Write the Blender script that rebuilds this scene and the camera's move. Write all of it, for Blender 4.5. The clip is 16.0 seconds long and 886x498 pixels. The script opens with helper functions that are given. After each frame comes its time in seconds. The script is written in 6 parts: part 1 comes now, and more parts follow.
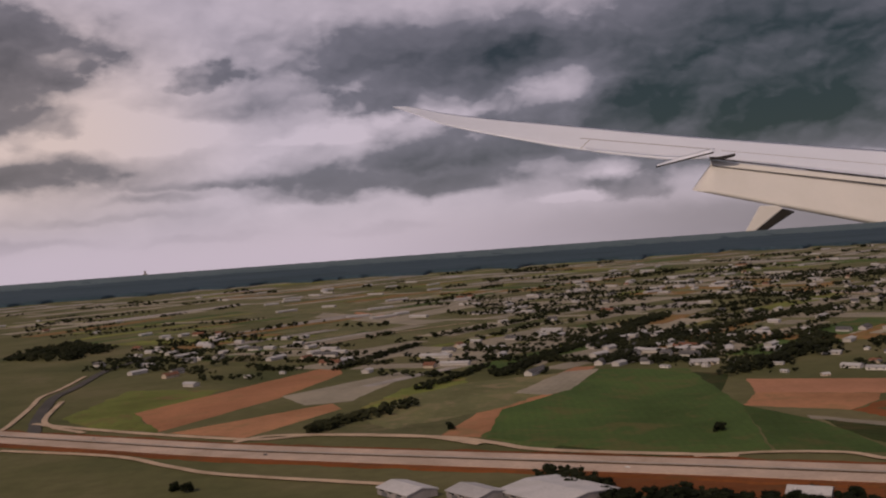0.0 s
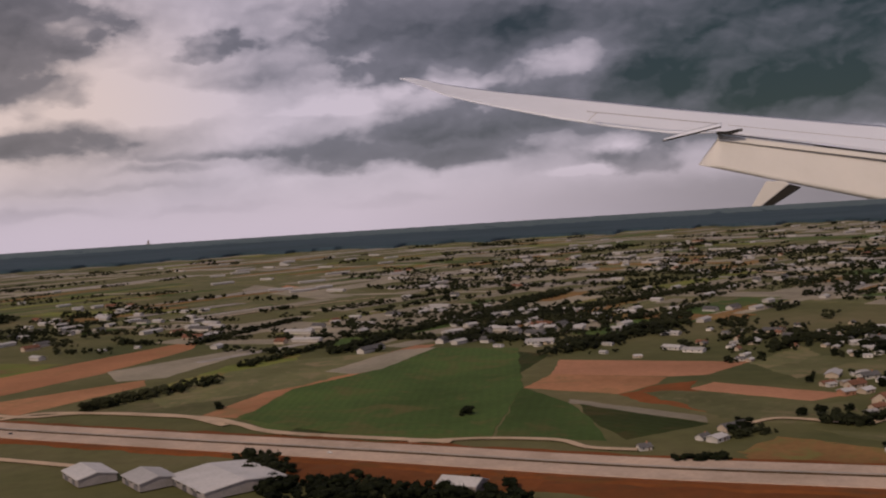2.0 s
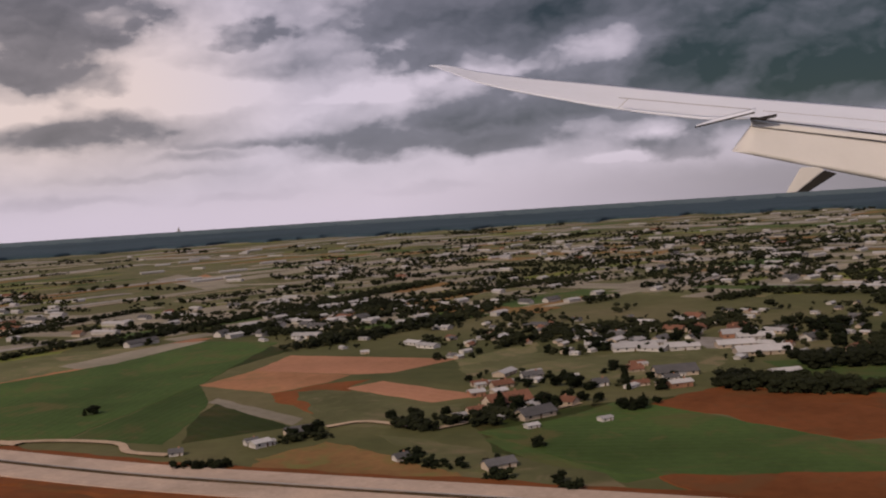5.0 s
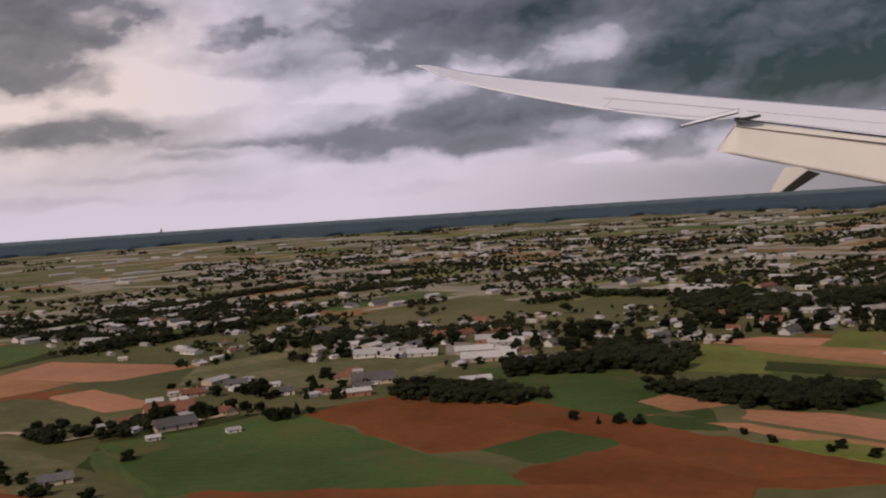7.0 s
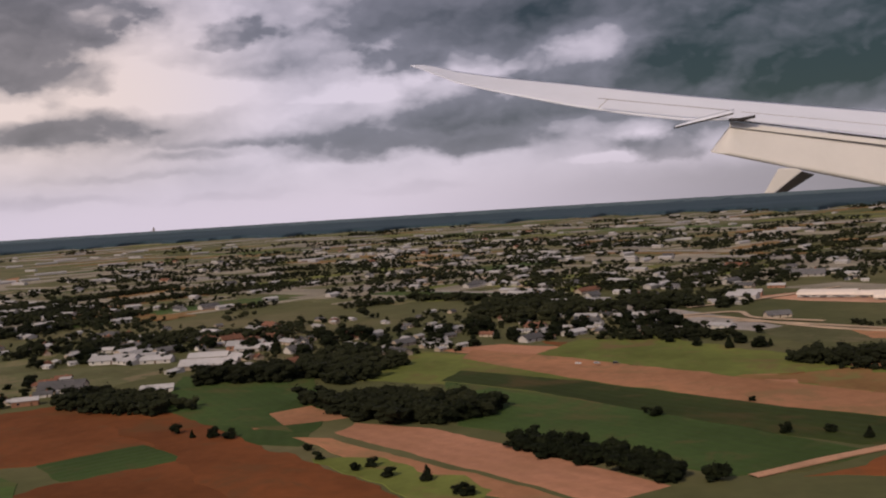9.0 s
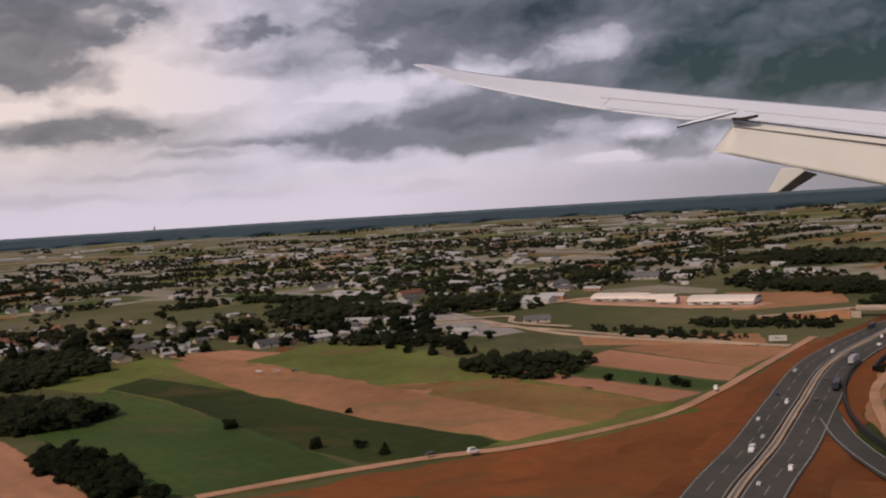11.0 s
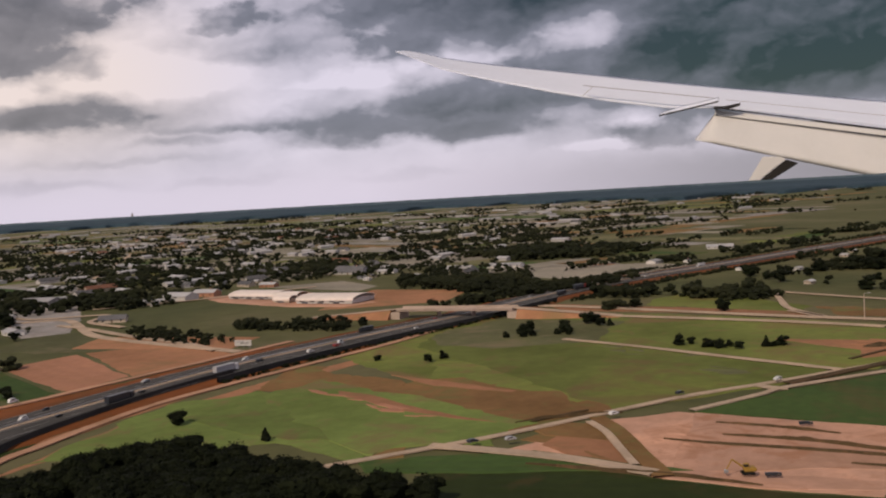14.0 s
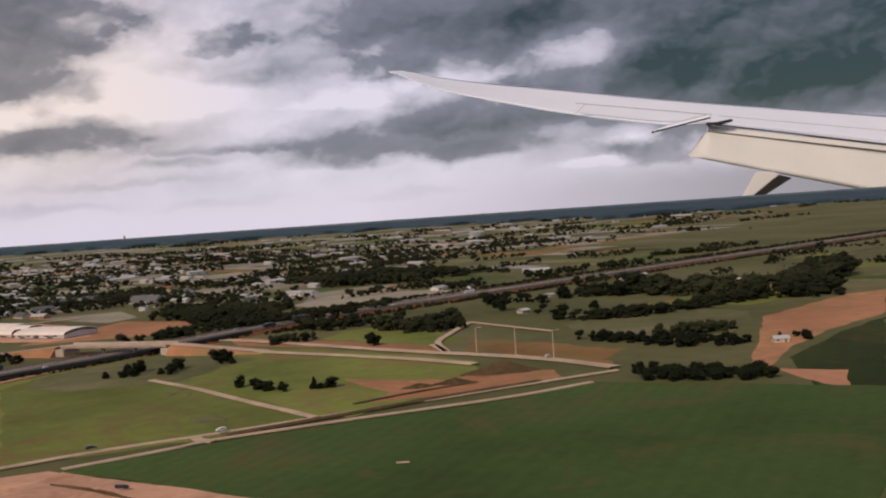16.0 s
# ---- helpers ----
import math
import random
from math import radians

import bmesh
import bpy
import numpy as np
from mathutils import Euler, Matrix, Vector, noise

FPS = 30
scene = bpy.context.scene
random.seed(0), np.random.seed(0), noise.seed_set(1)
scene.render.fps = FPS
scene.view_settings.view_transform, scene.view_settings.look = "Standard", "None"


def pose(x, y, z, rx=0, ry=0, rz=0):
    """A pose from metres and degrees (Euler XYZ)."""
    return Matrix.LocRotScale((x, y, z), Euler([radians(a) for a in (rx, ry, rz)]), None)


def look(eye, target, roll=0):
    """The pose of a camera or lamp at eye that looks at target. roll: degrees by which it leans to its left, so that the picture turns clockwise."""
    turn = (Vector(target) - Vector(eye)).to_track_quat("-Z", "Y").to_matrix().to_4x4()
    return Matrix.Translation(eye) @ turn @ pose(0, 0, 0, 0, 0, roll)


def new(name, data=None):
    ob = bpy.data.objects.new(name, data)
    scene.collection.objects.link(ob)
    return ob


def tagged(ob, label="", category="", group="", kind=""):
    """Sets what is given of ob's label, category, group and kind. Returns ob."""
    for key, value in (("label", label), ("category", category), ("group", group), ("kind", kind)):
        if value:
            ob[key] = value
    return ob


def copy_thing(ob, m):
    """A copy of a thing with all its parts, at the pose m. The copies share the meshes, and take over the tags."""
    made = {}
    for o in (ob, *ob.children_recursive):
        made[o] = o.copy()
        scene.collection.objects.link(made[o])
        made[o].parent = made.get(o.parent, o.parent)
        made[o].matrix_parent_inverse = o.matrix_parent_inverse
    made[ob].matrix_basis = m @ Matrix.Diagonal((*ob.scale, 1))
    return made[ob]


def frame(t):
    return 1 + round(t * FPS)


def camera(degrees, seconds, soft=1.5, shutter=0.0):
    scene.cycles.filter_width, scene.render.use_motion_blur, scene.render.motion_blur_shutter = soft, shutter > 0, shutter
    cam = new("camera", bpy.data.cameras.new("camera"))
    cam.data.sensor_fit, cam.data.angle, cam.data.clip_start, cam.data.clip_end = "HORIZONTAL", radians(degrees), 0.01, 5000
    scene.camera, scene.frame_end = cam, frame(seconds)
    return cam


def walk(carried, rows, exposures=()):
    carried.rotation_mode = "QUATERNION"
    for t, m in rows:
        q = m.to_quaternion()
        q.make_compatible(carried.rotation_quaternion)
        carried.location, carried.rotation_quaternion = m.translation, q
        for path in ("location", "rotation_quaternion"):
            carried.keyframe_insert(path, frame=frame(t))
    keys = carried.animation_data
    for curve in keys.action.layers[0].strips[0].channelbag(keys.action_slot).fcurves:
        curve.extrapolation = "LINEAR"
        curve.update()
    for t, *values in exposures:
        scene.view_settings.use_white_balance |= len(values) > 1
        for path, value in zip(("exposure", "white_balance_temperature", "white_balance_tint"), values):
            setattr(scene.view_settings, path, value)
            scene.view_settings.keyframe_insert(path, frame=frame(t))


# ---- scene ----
# The whole place is built at one tenth of its true size: 1 m here is 10 m of land.


def view(x, y, z, yaw, pitch, lean):
    """A camera pose: yaw to the left, pitch upwards, lean to its right, in degrees."""
    return pose(x, y, z, 90 + pitch, 0, yaw) @ pose(0, 0, 0, 0, 0, -lean)


cam = camera(47.4, 16.0, soft=2.1)
PATH = (
    (0.0, -0.02, 0.03, 10.88, -7.71, -0.23, 4.14),
    (0.5, 3.52, 0.00, 10.70, -6.62, -0.14, 4.41),
    (1.0, 6.78, 0.02, 10.52, -6.59, -0.13, 4.20),
    (1.5, 10.20, 0.01, 10.35, -6.83, -0.61, 3.82),
    (2.0, 13.77, -0.07, 10.19, -7.17, -1.76, 3.59),
    (2.5, 17.09, -0.15, 10.03, -6.32, -2.26, 3.40),
    (3.0, 20.49, -0.22, 9.86, -4.48, -2.33, 3.06),
    (3.5, 24.00, -0.24, 9.69, -6.22, -2.42, 3.29),
    (6.0, 41.40, -0.22, 8.81, -4.55, -2.32, 3.89),
    (6.5, 45.12, -0.29, 8.62, -5.54, -2.34, 3.89),
    (7.0, 48.95, -0.42, 8.43, -5.78, -2.39, 3.73),
    (7.5, 52.68, -0.50, 8.25, -4.62, -2.22, 3.51),
    (8.0, 56.34, -0.51, 8.08, -5.49, -2.33, 3.69),
    (8.5, 60.01, -0.53, 7.90, -5.95, -2.39, 3.58),
    (11.0, 78.31, -0.58, 6.97, -5.59, -2.43, 3.51),
    (11.5, 82.20, -0.62, 6.82, -5.86, -2.64, 3.71),
    (12.0, 85.99, -0.66, 6.66, -5.14, -2.58, 3.55),
    (12.5, 89.69, -0.71, 6.50, -5.83, -2.75, 3.51),
    (13.0, 93.49, -0.77, 6.34, -6.07, -2.99, 3.42),
    (13.5, 97.25, -0.80, 6.19, -5.52, -2.94, 3.26),
    (14.0, 101.19, -0.73, 6.05, -6.27, -3.18, 3.32),
    (14.5, 105.12, -0.63, 5.92, -6.35, -3.45, 3.45),
    (15.0, 109.15, -0.52, 5.81, -5.84, -2.89, 3.46),
    (15.5, 113.04, -0.47, 5.68, -6.42, -2.62, 3.85),
    (16.0, 116.91, -0.44, 5.56, -6.44, -2.13, 3.96),
)
walk(cam, [(t, view(*row)) for t, *row in PATH], exposures=[(0.0, -0.38, 6900, 20), (3.0, -0.23, 6780, 18), (7.0, -0.05, 6680, 17), (12.5, 0.03, 6560, 13), (16.0, 0.13, 6510, 12)])

# ---- sky and sun ----
SUN_AZ, SUN_EL = -140.0, 40.0          # degrees clockwise from +y, and above the horizon


def link(tree, a, b):
    tree.links.new(a, b)


def math_node(tree, op, a, b=None, c=None):
    n = tree.nodes.new("ShaderNodeMath")
    n.operation = op
    for i, v in enumerate((a, b, c)):
        if v is None:
            continue
        if isinstance(v, (int, float)):
            n.inputs[i].default_value = v
        else:
            link(tree, v, n.inputs[i])
    return n.outputs[0]


def mix_rgb(tree, fac, a, b, mode="MIX"):
    n = tree.nodes.new("ShaderNodeMix")
    n.data_type, n.blend_type = "RGBA", mode
    for sock, v in ((n.inputs[0], fac), (n.inputs[6], a), (n.inputs[7], b)):
        if isinstance(v, (int, float)):
            sock.default_value = v
        elif isinstance(v, tuple):
            sock.default_value = (*v[:3], 1)
        else:
            link(tree, v, sock)
    return n.outputs[2]


def ramp(tree, fac, stops, ease="EASE"):
    n = tree.nodes.new("ShaderNodeValToRGB")
    n.color_ramp.interpolation = ease
    while len(n.color_ramp.elements) < len(stops):
        n.color_ramp.elements.new(0.5)
    for e, (p, c) in zip(n.color_ramp.elements, stops):
        e.position, e.color = p, (*(c if isinstance(c, tuple) else (c, c, c)), 1)
    link(tree, fac, n.inputs[0])
    return n.outputs[0]


def noise_node(tree, vec, scale, detail=4.0, rough=0.55, distort=0.0):
    n = tree.nodes.new("ShaderNodeTexNoise")
    n.inputs["Scale"].default_value, n.inputs["Detail"].default_value = scale, detail
    n.inputs["Roughness"].default_value, n.inputs["Distortion"].default_value = rough, distort
    if vec is not None:
        link(tree, vec, n.inputs["Vector"])
    return n.outputs["Fac"]


world = bpy.data.worlds.new("world")
scene.world = world
world.use_nodes = True
wt = world.node_tree
wt.nodes.clear()
out = wt.nodes.new("ShaderNodeOutputWorld")
bg = wt.nodes.new("ShaderNodeBackground")
link(wt, bg.outputs[0], out.inputs[0])
sky = wt.nodes.new("ShaderNodeTexSky")
sky.sky_type, sky.sun_disc = "NISHITA", False
sky.sun_elevation, sky.sun_rotation = radians(SUN_EL), radians(SUN_AZ)
coord = wt.nodes.new("ShaderNodeTexCoord")
sep = wt.nodes.new("ShaderNodeSeparateXYZ")
link(wt, coord.outputs["Generated"], sep.inputs[0])
az = math_node(wt, "MULTIPLY", math_node(wt, "ARCTAN2", sep.outputs[0], sep.outputs[1]), 180 / math.pi)
el = math_node(wt, "MULTIPLY", math_node(wt, "ARCSINE", sep.outputs[2]), 180 / math.pi)
flat = wt.nodes.new("ShaderNodeCombineXYZ")       # degrees, stretched along the horizon
link(wt, math_node(wt, "MULTIPLY", az, 0.62), flat.inputs[0])
link(wt, el, flat.inputs[1])


def total(items):
    s = items[0]
    for i in items[1:]:
        s = math_node(wt, "ADD", s, i)
    return s


def clamp01(v):
    return math_node(wt, "MINIMUM", math_node(wt, "MAXIMUM", v, 0.0), 1.0)


def bank(a, e, a0, e0, wa, we, weight, rim=1.5, core=0.25):
    """A heap of cloud round azimuth a0 and elevation e0, in degrees: domed above, flat below."""
    da = math_node(wt, "DIVIDE", math_node(wt, "SUBTRACT", a, a0), wa)
    de = math_node(wt, "DIVIDE", math_node(wt, "SUBTRACT", e, e0), we)
    de = math_node(wt, "MAXIMUM", de, math_node(wt, "MULTIPLY", de, -1.5))
    r = math_node(wt, "SQRT", math_node(wt, "ADD", math_node(wt, "MULTIPLY", da, da), math_node(wt, "MULTIPLY", de, de)))
    f = wt.nodes.new("ShaderNodeMapRange")
    f.interpolation_type = "SMOOTHSTEP"
    f.inputs["From Min"].default_value, f.inputs["From Max"].default_value = rim, core
    link(wt, r, f.inputs["Value"])
    return math_node(wt, "MULTIPLY", f.outputs[0], weight)


CRISP_BANKS = (
    (-15.9, 11.1, 6.1, 2.72, 0.75),
    (-14.9, 8.1, 3.5, 1.44, 0.50),
    (-4.7, 10.0, 2.6, 0.64, 0.30),
    (4.0, 8.0, 3.0, 1.15, 0.45),
    (10.6, 5.3, 5.8, 1.47, 0.40),
    (4.5, 3.9, 8.0, 1.35, 0.28),
    (18.6, 2.4, 2.7, 0.90, 0.30),
    (-12.9, 5.0, 4.2, 1.28, 0.30),
)
WEST_BANKS = (
    (-12.0, 10.8, 1.9, 0.96, -0.45),
    (-15.7, 6.2, 4.5, 0.64, -0.35),
    (-12.3, 5.1, 5.4, 1.41, 0.25),
    (-16.9, 5.0, 2.9, 0.71, 0.30),
    (-7.8, 3.5, 2.4, 0.38, 0.22),
    (-8.7, 7.2, 4.2, 1.60, -0.30),
    (-4.4, 8.3, 6.1, 0.96, 0.30),
)
MIDDLE_BANKS = (
    (0.5, 10.6, 6.1, 2.24, 0.34),
    (9.0, 10.0, 7.4, 2.88, 0.80),
    (13.6, 10.0, 2.6, 1.60, 0.30),
    (10.6, 5.4, 5.9, 1.60, 0.35),
    (4.5, 4.1, 8.7, 1.60, 0.25),
    (8.6, 3.2, 3.4, 0.64, 0.20),
    (-5.0, 4.2, 3.5, 0.38, 0.25),
    (1.5, 6.6, 2.9, 0.58, -0.25),
)
EAST_BANKS = (
    (15.4, 8.6, 2.7, 1.92, -0.95),
    (26.5, 8.3, 14.4, 5.29, 1.35),
    (18.8, 6.5, 3.5, 1.60, 0.50),
    (26.9, 4.6, 9.0, 2.08, 0.80),
    (16.2, 3.5, 5.4, 1.92, 0.28),
    (22.7, 0.1, 10.3, 1.44, 0.30),
    (15.5, 2.0, 1.9, 0.38, -0.40),
    (17.6, 3.6, 1.6, 0.96, -0.35),
)
LOW_BANKS = (
    (-15.2, 1.5, 4.2, 0.38, 0.16),
    (-5.8, 1.3, 3.8, 0.32, 0.12),
    (4.3, 1.1, 2.9, 0.38, 0.14),
    (-10.8, 2.6, 5.1, 0.29, 0.10),
)


def aside(shift_a, shift_e):
    """The place on the sky a little aside, in degrees."""
    v = wt.nodes.new("ShaderNodeVectorMath")
    v.operation = "ADD"
    v.inputs[1].default_value = (shift_a * 0.62, shift_e, 0)
    link(wt, flat.outputs[0], v.inputs[0])
    return v.outputs[0]


def crowns(vec):
    """Heaped puffs: 0 at the middle of a puff, growing towards the folds between them."""
    n = wt.nodes.new("ShaderNodeTexVoronoi")
    n.feature, n.normalize = "SMOOTH_F1", True
    n.inputs["Scale"].default_value, n.inputs["Detail"].default_value, n.inputs["Roughness"].default_value = 0.34, 2.0, 0.5
    n.inputs["Lacunarity"].default_value, n.inputs["Smoothness"].default_value = 2.3, 0.35
    link(wt, vec, n.inputs["Vector"])
    return n.outputs["Distance"]


here = aside(0.0, 0.0)
wob = wt.nodes.new("ShaderNodeTexNoise")
wob.inputs["Scale"].default_value, wob.inputs["Detail"].default_value, wob.inputs["Roughness"].default_value = 0.45, 6, 0.55
link(wt, here, wob.inputs["Vector"])
off = wt.nodes.new("ShaderNodeSeparateColor")
link(wt, wob.outputs["Color"], off.inputs[0])
wa = math_node(wt, "ADD", az, math_node(wt, "MULTIPLY", math_node(wt, "SUBTRACT", off.outputs[0], 0.5), 4.0))
we = math_node(wt, "ADD", el, math_node(wt, "MULTIPLY", math_node(wt, "SUBTRACT", off.outputs[1], 0.5), 1.8))
wb = math_node(wt, "ADD", az, math_node(wt, "MULTIPLY", math_node(wt, "SUBTRACT", off.outputs[1], 0.5), 8.0))
wf = math_node(wt, "ADD", el, math_node(wt, "MULTIPLY", math_node(wt, "SUBTRACT", off.outputs[2], 0.5), 3.4))
heaps = total([bank(wb, wf, *b, 1.35, 0.55) for b in CRISP_BANKS] + [bank(wa, we, *b) for b in WEST_BANKS + MIDDLE_BANKS + EAST_BANKS + LOW_BANKS])
broad = math_node(wt, "MULTIPLY", math_node(wt, "SUBTRACT", noise_node(wt, here, 0.20, 4, 0.5, 0.3), 0.5), 0.8)
swirl = wt.nodes.new("ShaderNodeVectorMath")
swirl.operation = "SCALE"
swirl.inputs[3].default_value = 2.6
link(wt, wob.outputs["Color"], swirl.inputs[0])


def swirled(vec):
    v = wt.nodes.new("ShaderNodeVectorMath")
    link(wt, vec, v.inputs[0])
    link(wt, swirl.outputs[0], v.inputs[1])
    return v.outputs[0]


puffs = crowns(swirled(here))
lit = math_node(wt, "SUBTRACT", crowns(swirled(aside(-0.25, 0.40))), puffs)        # crowns catch the light from above
height = clamp01(math_node(wt, "DIVIDE", el, 5.0))
overhead = clamp01(math_node(wt, "DIVIDE", math_node(wt, "SUBTRACT", el, 13.0), 25.0))       # unseen darker cloud, added overhead to dim the light on the land
body = math_node(wt, "ADD", clamp01(math_node(wt, "MULTIPLY", heaps, 1.2)), 0.30)
relief = math_node(wt, "MULTIPLY", math_node(wt, "SUBTRACT", math_node(wt, "MULTIPLY", math_node(wt, "SUBTRACT", puffs, 0.38), 0.8), math_node(wt, "MULTIPLY", lit, 1.1)), body)
detail = math_node(wt, "MULTIPLY", math_node(wt, "ADD", relief, broad), math_node(wt, "ADD", math_node(wt, "MULTIPLY", height, 0.85), 0.15))
gloom = total([heaps, detail, math_node(wt, "ADD", math_node(wt, "MULTIPLY", overhead, 0.55), 0.12)])
warm = clamp01(total([bank(az, el, -17, 7.0, 11, 7, 0.6)]))
cool = clamp01(math_node(wt, "DIVIDE", math_node(wt, "SUBTRACT", az, 8.0), 14.0))
light = mix_rgb(wt, warm, (0.70, 0.65, 0.75), (0.92, 0.75, 0.60))
shade = mix_rgb(wt, cool, mix_rgb(wt, warm, (0.022, 0.030, 0.038), (0.028, 0.025, 0.022)), (0.010, 0.024, 0.022))
mid = mix_rgb(wt, warm, (0.215, 0.215, 0.262), (0.30, 0.262, 0.25))
gloom = math_node(wt, "MULTIPLY", gloom, 0.5)
g1 = ramp(wt, gloom, [(0.0, 0.0), (0.27, 1.0)], "LINEAR")
g2 = ramp(wt, gloom, [(0.20, 0.0), (0.78, 1.0)], "LINEAR")
clouds = mix_rgb(wt, g2, mix_rgb(wt, g1, light, mid), shade)
low_light = mix_rgb(wt, clamp01(math_node(wt, "DIVIDE", math_node(wt, "SUBTRACT", az, 2.0), 26.0)), (0.70, 0.64, 0.75), (0.275, 0.262, 0.285))
haze = mix_rgb(wt, ramp(wt, math_node(wt, "DIVIDE", el, 10.0), [(0.0, 0.85), (0.30, 0.0)]), clouds, low_light)
tint = wt.nodes.new("ShaderNodeVectorMath")
tint.operation = "SCALE"
tint.inputs[3].default_value = 0.10
link(wt, sky.outputs[0], tint.inputs[0])
link(wt, mix_rgb(wt, 0.93, tint.outputs[0], haze), bg.inputs["Color"])
bg.inputs["Strength"].default_value = 1.0

sun = new("sun", bpy.data.lights.new("sun", "SUN"))
sun.data.energy, sun.data.angle, sun.data.color = 2.5, radians(4), (1.0, 0.82, 0.62)
a, e = radians(SUN_AZ), radians(SUN_EL)
sun.matrix_world = look((0, 0, 60), (-math.sin(a) * math.cos(e), -math.cos(a) * math.cos(e), 60 - math.sin(e)))

# ---- materials ----
def material(name, colors, rough=0.9, coarse=0.6, fine_scale=8.0, bump=0.3, random_shift=0.0, rows=0.0, grain=0.55, patch=None, spec=0.08, metal=0.0, coords="Object"):
    """A worn surface: colours blended by a coarse and a fine noise, with fine relief; rows: spacing of furrows, in metres."""
    m = bpy.data.materials.new(name)
    m.use_nodes = True
    t = m.node_tree
    b = t.nodes["Principled BSDF"]
    tc = t.nodes.new("ShaderNodeTexCoord")
    vec = tc.outputs[coords]
    n1, n2 = noise_node(t, vec, coarse, 5, 0.6, 0.3), noise_node(t, vec, fine_scale, 6, 0.7)
    c = ramp(t, n1, [(0.30, colors[0]), (0.5, colors[1]), (0.72, colors[2])], "LINEAR")
    c = mix_rgb(t, grain, c, ramp(t, n2, [(0.25, 0.45), (0.75, 1.0)], "LINEAR"), "MULTIPLY")
    if patch:                                   # worn or bare patches, in two sizes
        p1 = noise_node(t, vec, coarse * 2.2, 6, 0.65, 1.0)
        c = mix_rgb(t, ramp(t, p1, [(0.50, 0.0), (0.68, 0.85)], "EASE"), c, patch)
        p2 = noise_node(t, vec, coarse * 7, 5, 0.6, 0.5)
        c = mix_rgb(t, ramp(t, p2, [(0.56, 0.0), (0.70, 0.6)], "EASE"), c, patch)
    relief = n2
    if rows:
        w = t.nodes.new("ShaderNodeTexWave")
        w.bands_direction = "Y"
        w.inputs["Scale"].default_value, w.inputs["Distortion"].default_value = 0.314 / rows, 1.2
        w.inputs["Detail"].default_value, w.inputs["Detail Scale"].default_value = 2.0, 1.5
        link(t, vec, w.inputs["Vector"])
        c = mix_rgb(t, 0.09, c, ramp(t, w.outputs["Fac"], [(0.1, 0.5), (0.8, 1.0)], "LINEAR"), "MULTIPLY")
        relief = math_node(t, "ADD", n2, w.outputs["Fac"])
    if random_shift:
        info = t.nodes.new("ShaderNodeObjectInfo")
        hsv = t.nodes.new("ShaderNodeHueSaturation")
        link(t, math_node(t, "ADD", math_node(t, "MULTIPLY", info.outputs["Random"], random_shift), 1 - random_shift / 2), hsv.inputs["Value"])
        link(t, c, hsv.inputs["Color"])
        c = hsv.outputs[0]
    link(t, c, b.inputs["Base Color"])
    b.inputs["Roughness"].default_value, b.inputs["Metallic"].default_value = rough, metal
    b.inputs["Specular IOR Level"].default_value = spec
    bp = t.nodes.new("ShaderNodeBump")
    bp.inputs["Strength"].default_value, bp.inputs["Distance"].default_value = bump, 0.03
    link(t, relief, bp.inputs["Height"])
    link(t, bp.outputs[0], b.inputs["Normal"])
    return m


def tones(r, g, b, spread=0.25):
    """Three close tones of one colour."""
    return ((r * (1 - spread), g * (1 - spread), b * (1 - spread * 1.2)), (r, g, b), (r * (1 + spread), g * (1 + spread * 0.8), b * (1 + spread * 0.6)))


FIELD = {
    "crop": material("green_crop", tones(0.062, 0.106, 0.030, 0.35), patch=(0.095, 0.088, 0.035), rows=0.5, coarse=0.10, fine_scale=2.5, random_shift=0.3),
    "cropdark": material("dark_crop", tones(0.036, 0.052, 0.014, 0.35), patch=(0.065, 0.050, 0.02), rows=0.6, coarse=0.10, fine_scale=2.5, random_shift=0.3),
    "meadow": material("meadow_grass", tones(0.165, 0.195, 0.050, 0.4), patch=(0.17, 0.115, 0.055), coarse=0.12, fine_scale=1.8, random_shift=0.3),
    "bright": material("lush_grass", tones(0.160, 0.215, 0.058, 0.35), patch=(0.17, 0.125, 0.06), coarse=0.15, fine_scale=1.8, random_shift=0.2),
    "rosy": material("levelled_pink_clay", tones(0.56, 0.33, 0.235, 0.3), patch=(0.36, 0.185, 0.11), coarse=0.28, fine_scale=2.0, random_shift=0.15),
    "olive": material("dry_grass", tones(0.130, 0.134, 0.064, 0.3), patch=(0.185, 0.150, 0.090), coarse=0.14, fine_scale=1.8, random_shift=0.35),
    "stubble": material("stubble", tones(0.30, 0.272, 0.22), rows=0.6, coarse=0.15, fine_scale=2.0, random_shift=0.3),
    "plough": material("ploughed_orange_earth", tones(0.37, 0.175, 0.095), patch=(0.26, 0.14, 0.07), rows=0.7, coarse=0.10, fine_scale=2.5, random_shift=0.2),
    "soil": material("dry_pink_soil", tones(0.45, 0.225, 0.14), patch=(0.33, 0.17, 0.10), rows=0.7, coarse=0.10, fine_scale=2.5, random_shift=0.2),
    "clay": material("bare_clay", tones(0.38, 0.19, 0.105, 0.3), patch=(0.22, 0.14, 0.07), coarse=0.13, fine_scale=2.0, random_shift=0.25),
    "umber": material("brown_fallow", tones(0.245, 0.140, 0.060, 0.3), patch=(0.150, 0.145, 0.050), coarse=0.2, fine_scale=2.0, random_shift=0.15),
    "yard": material("pale_gravel_yard", tones(0.33, 0.31, 0.30, 0.3), patch=(0.2, 0.18, 0.16), coarse=0.3, fine_scale=3.0, random_shift=0.2),
    "earth": material("damp_red_earth", tones(0.20, 0.070, 0.024, 0.35), patch=(0.125, 0.060, 0.024), coarse=0.12, fine_scale=1.8, random_shift=0.25),
}
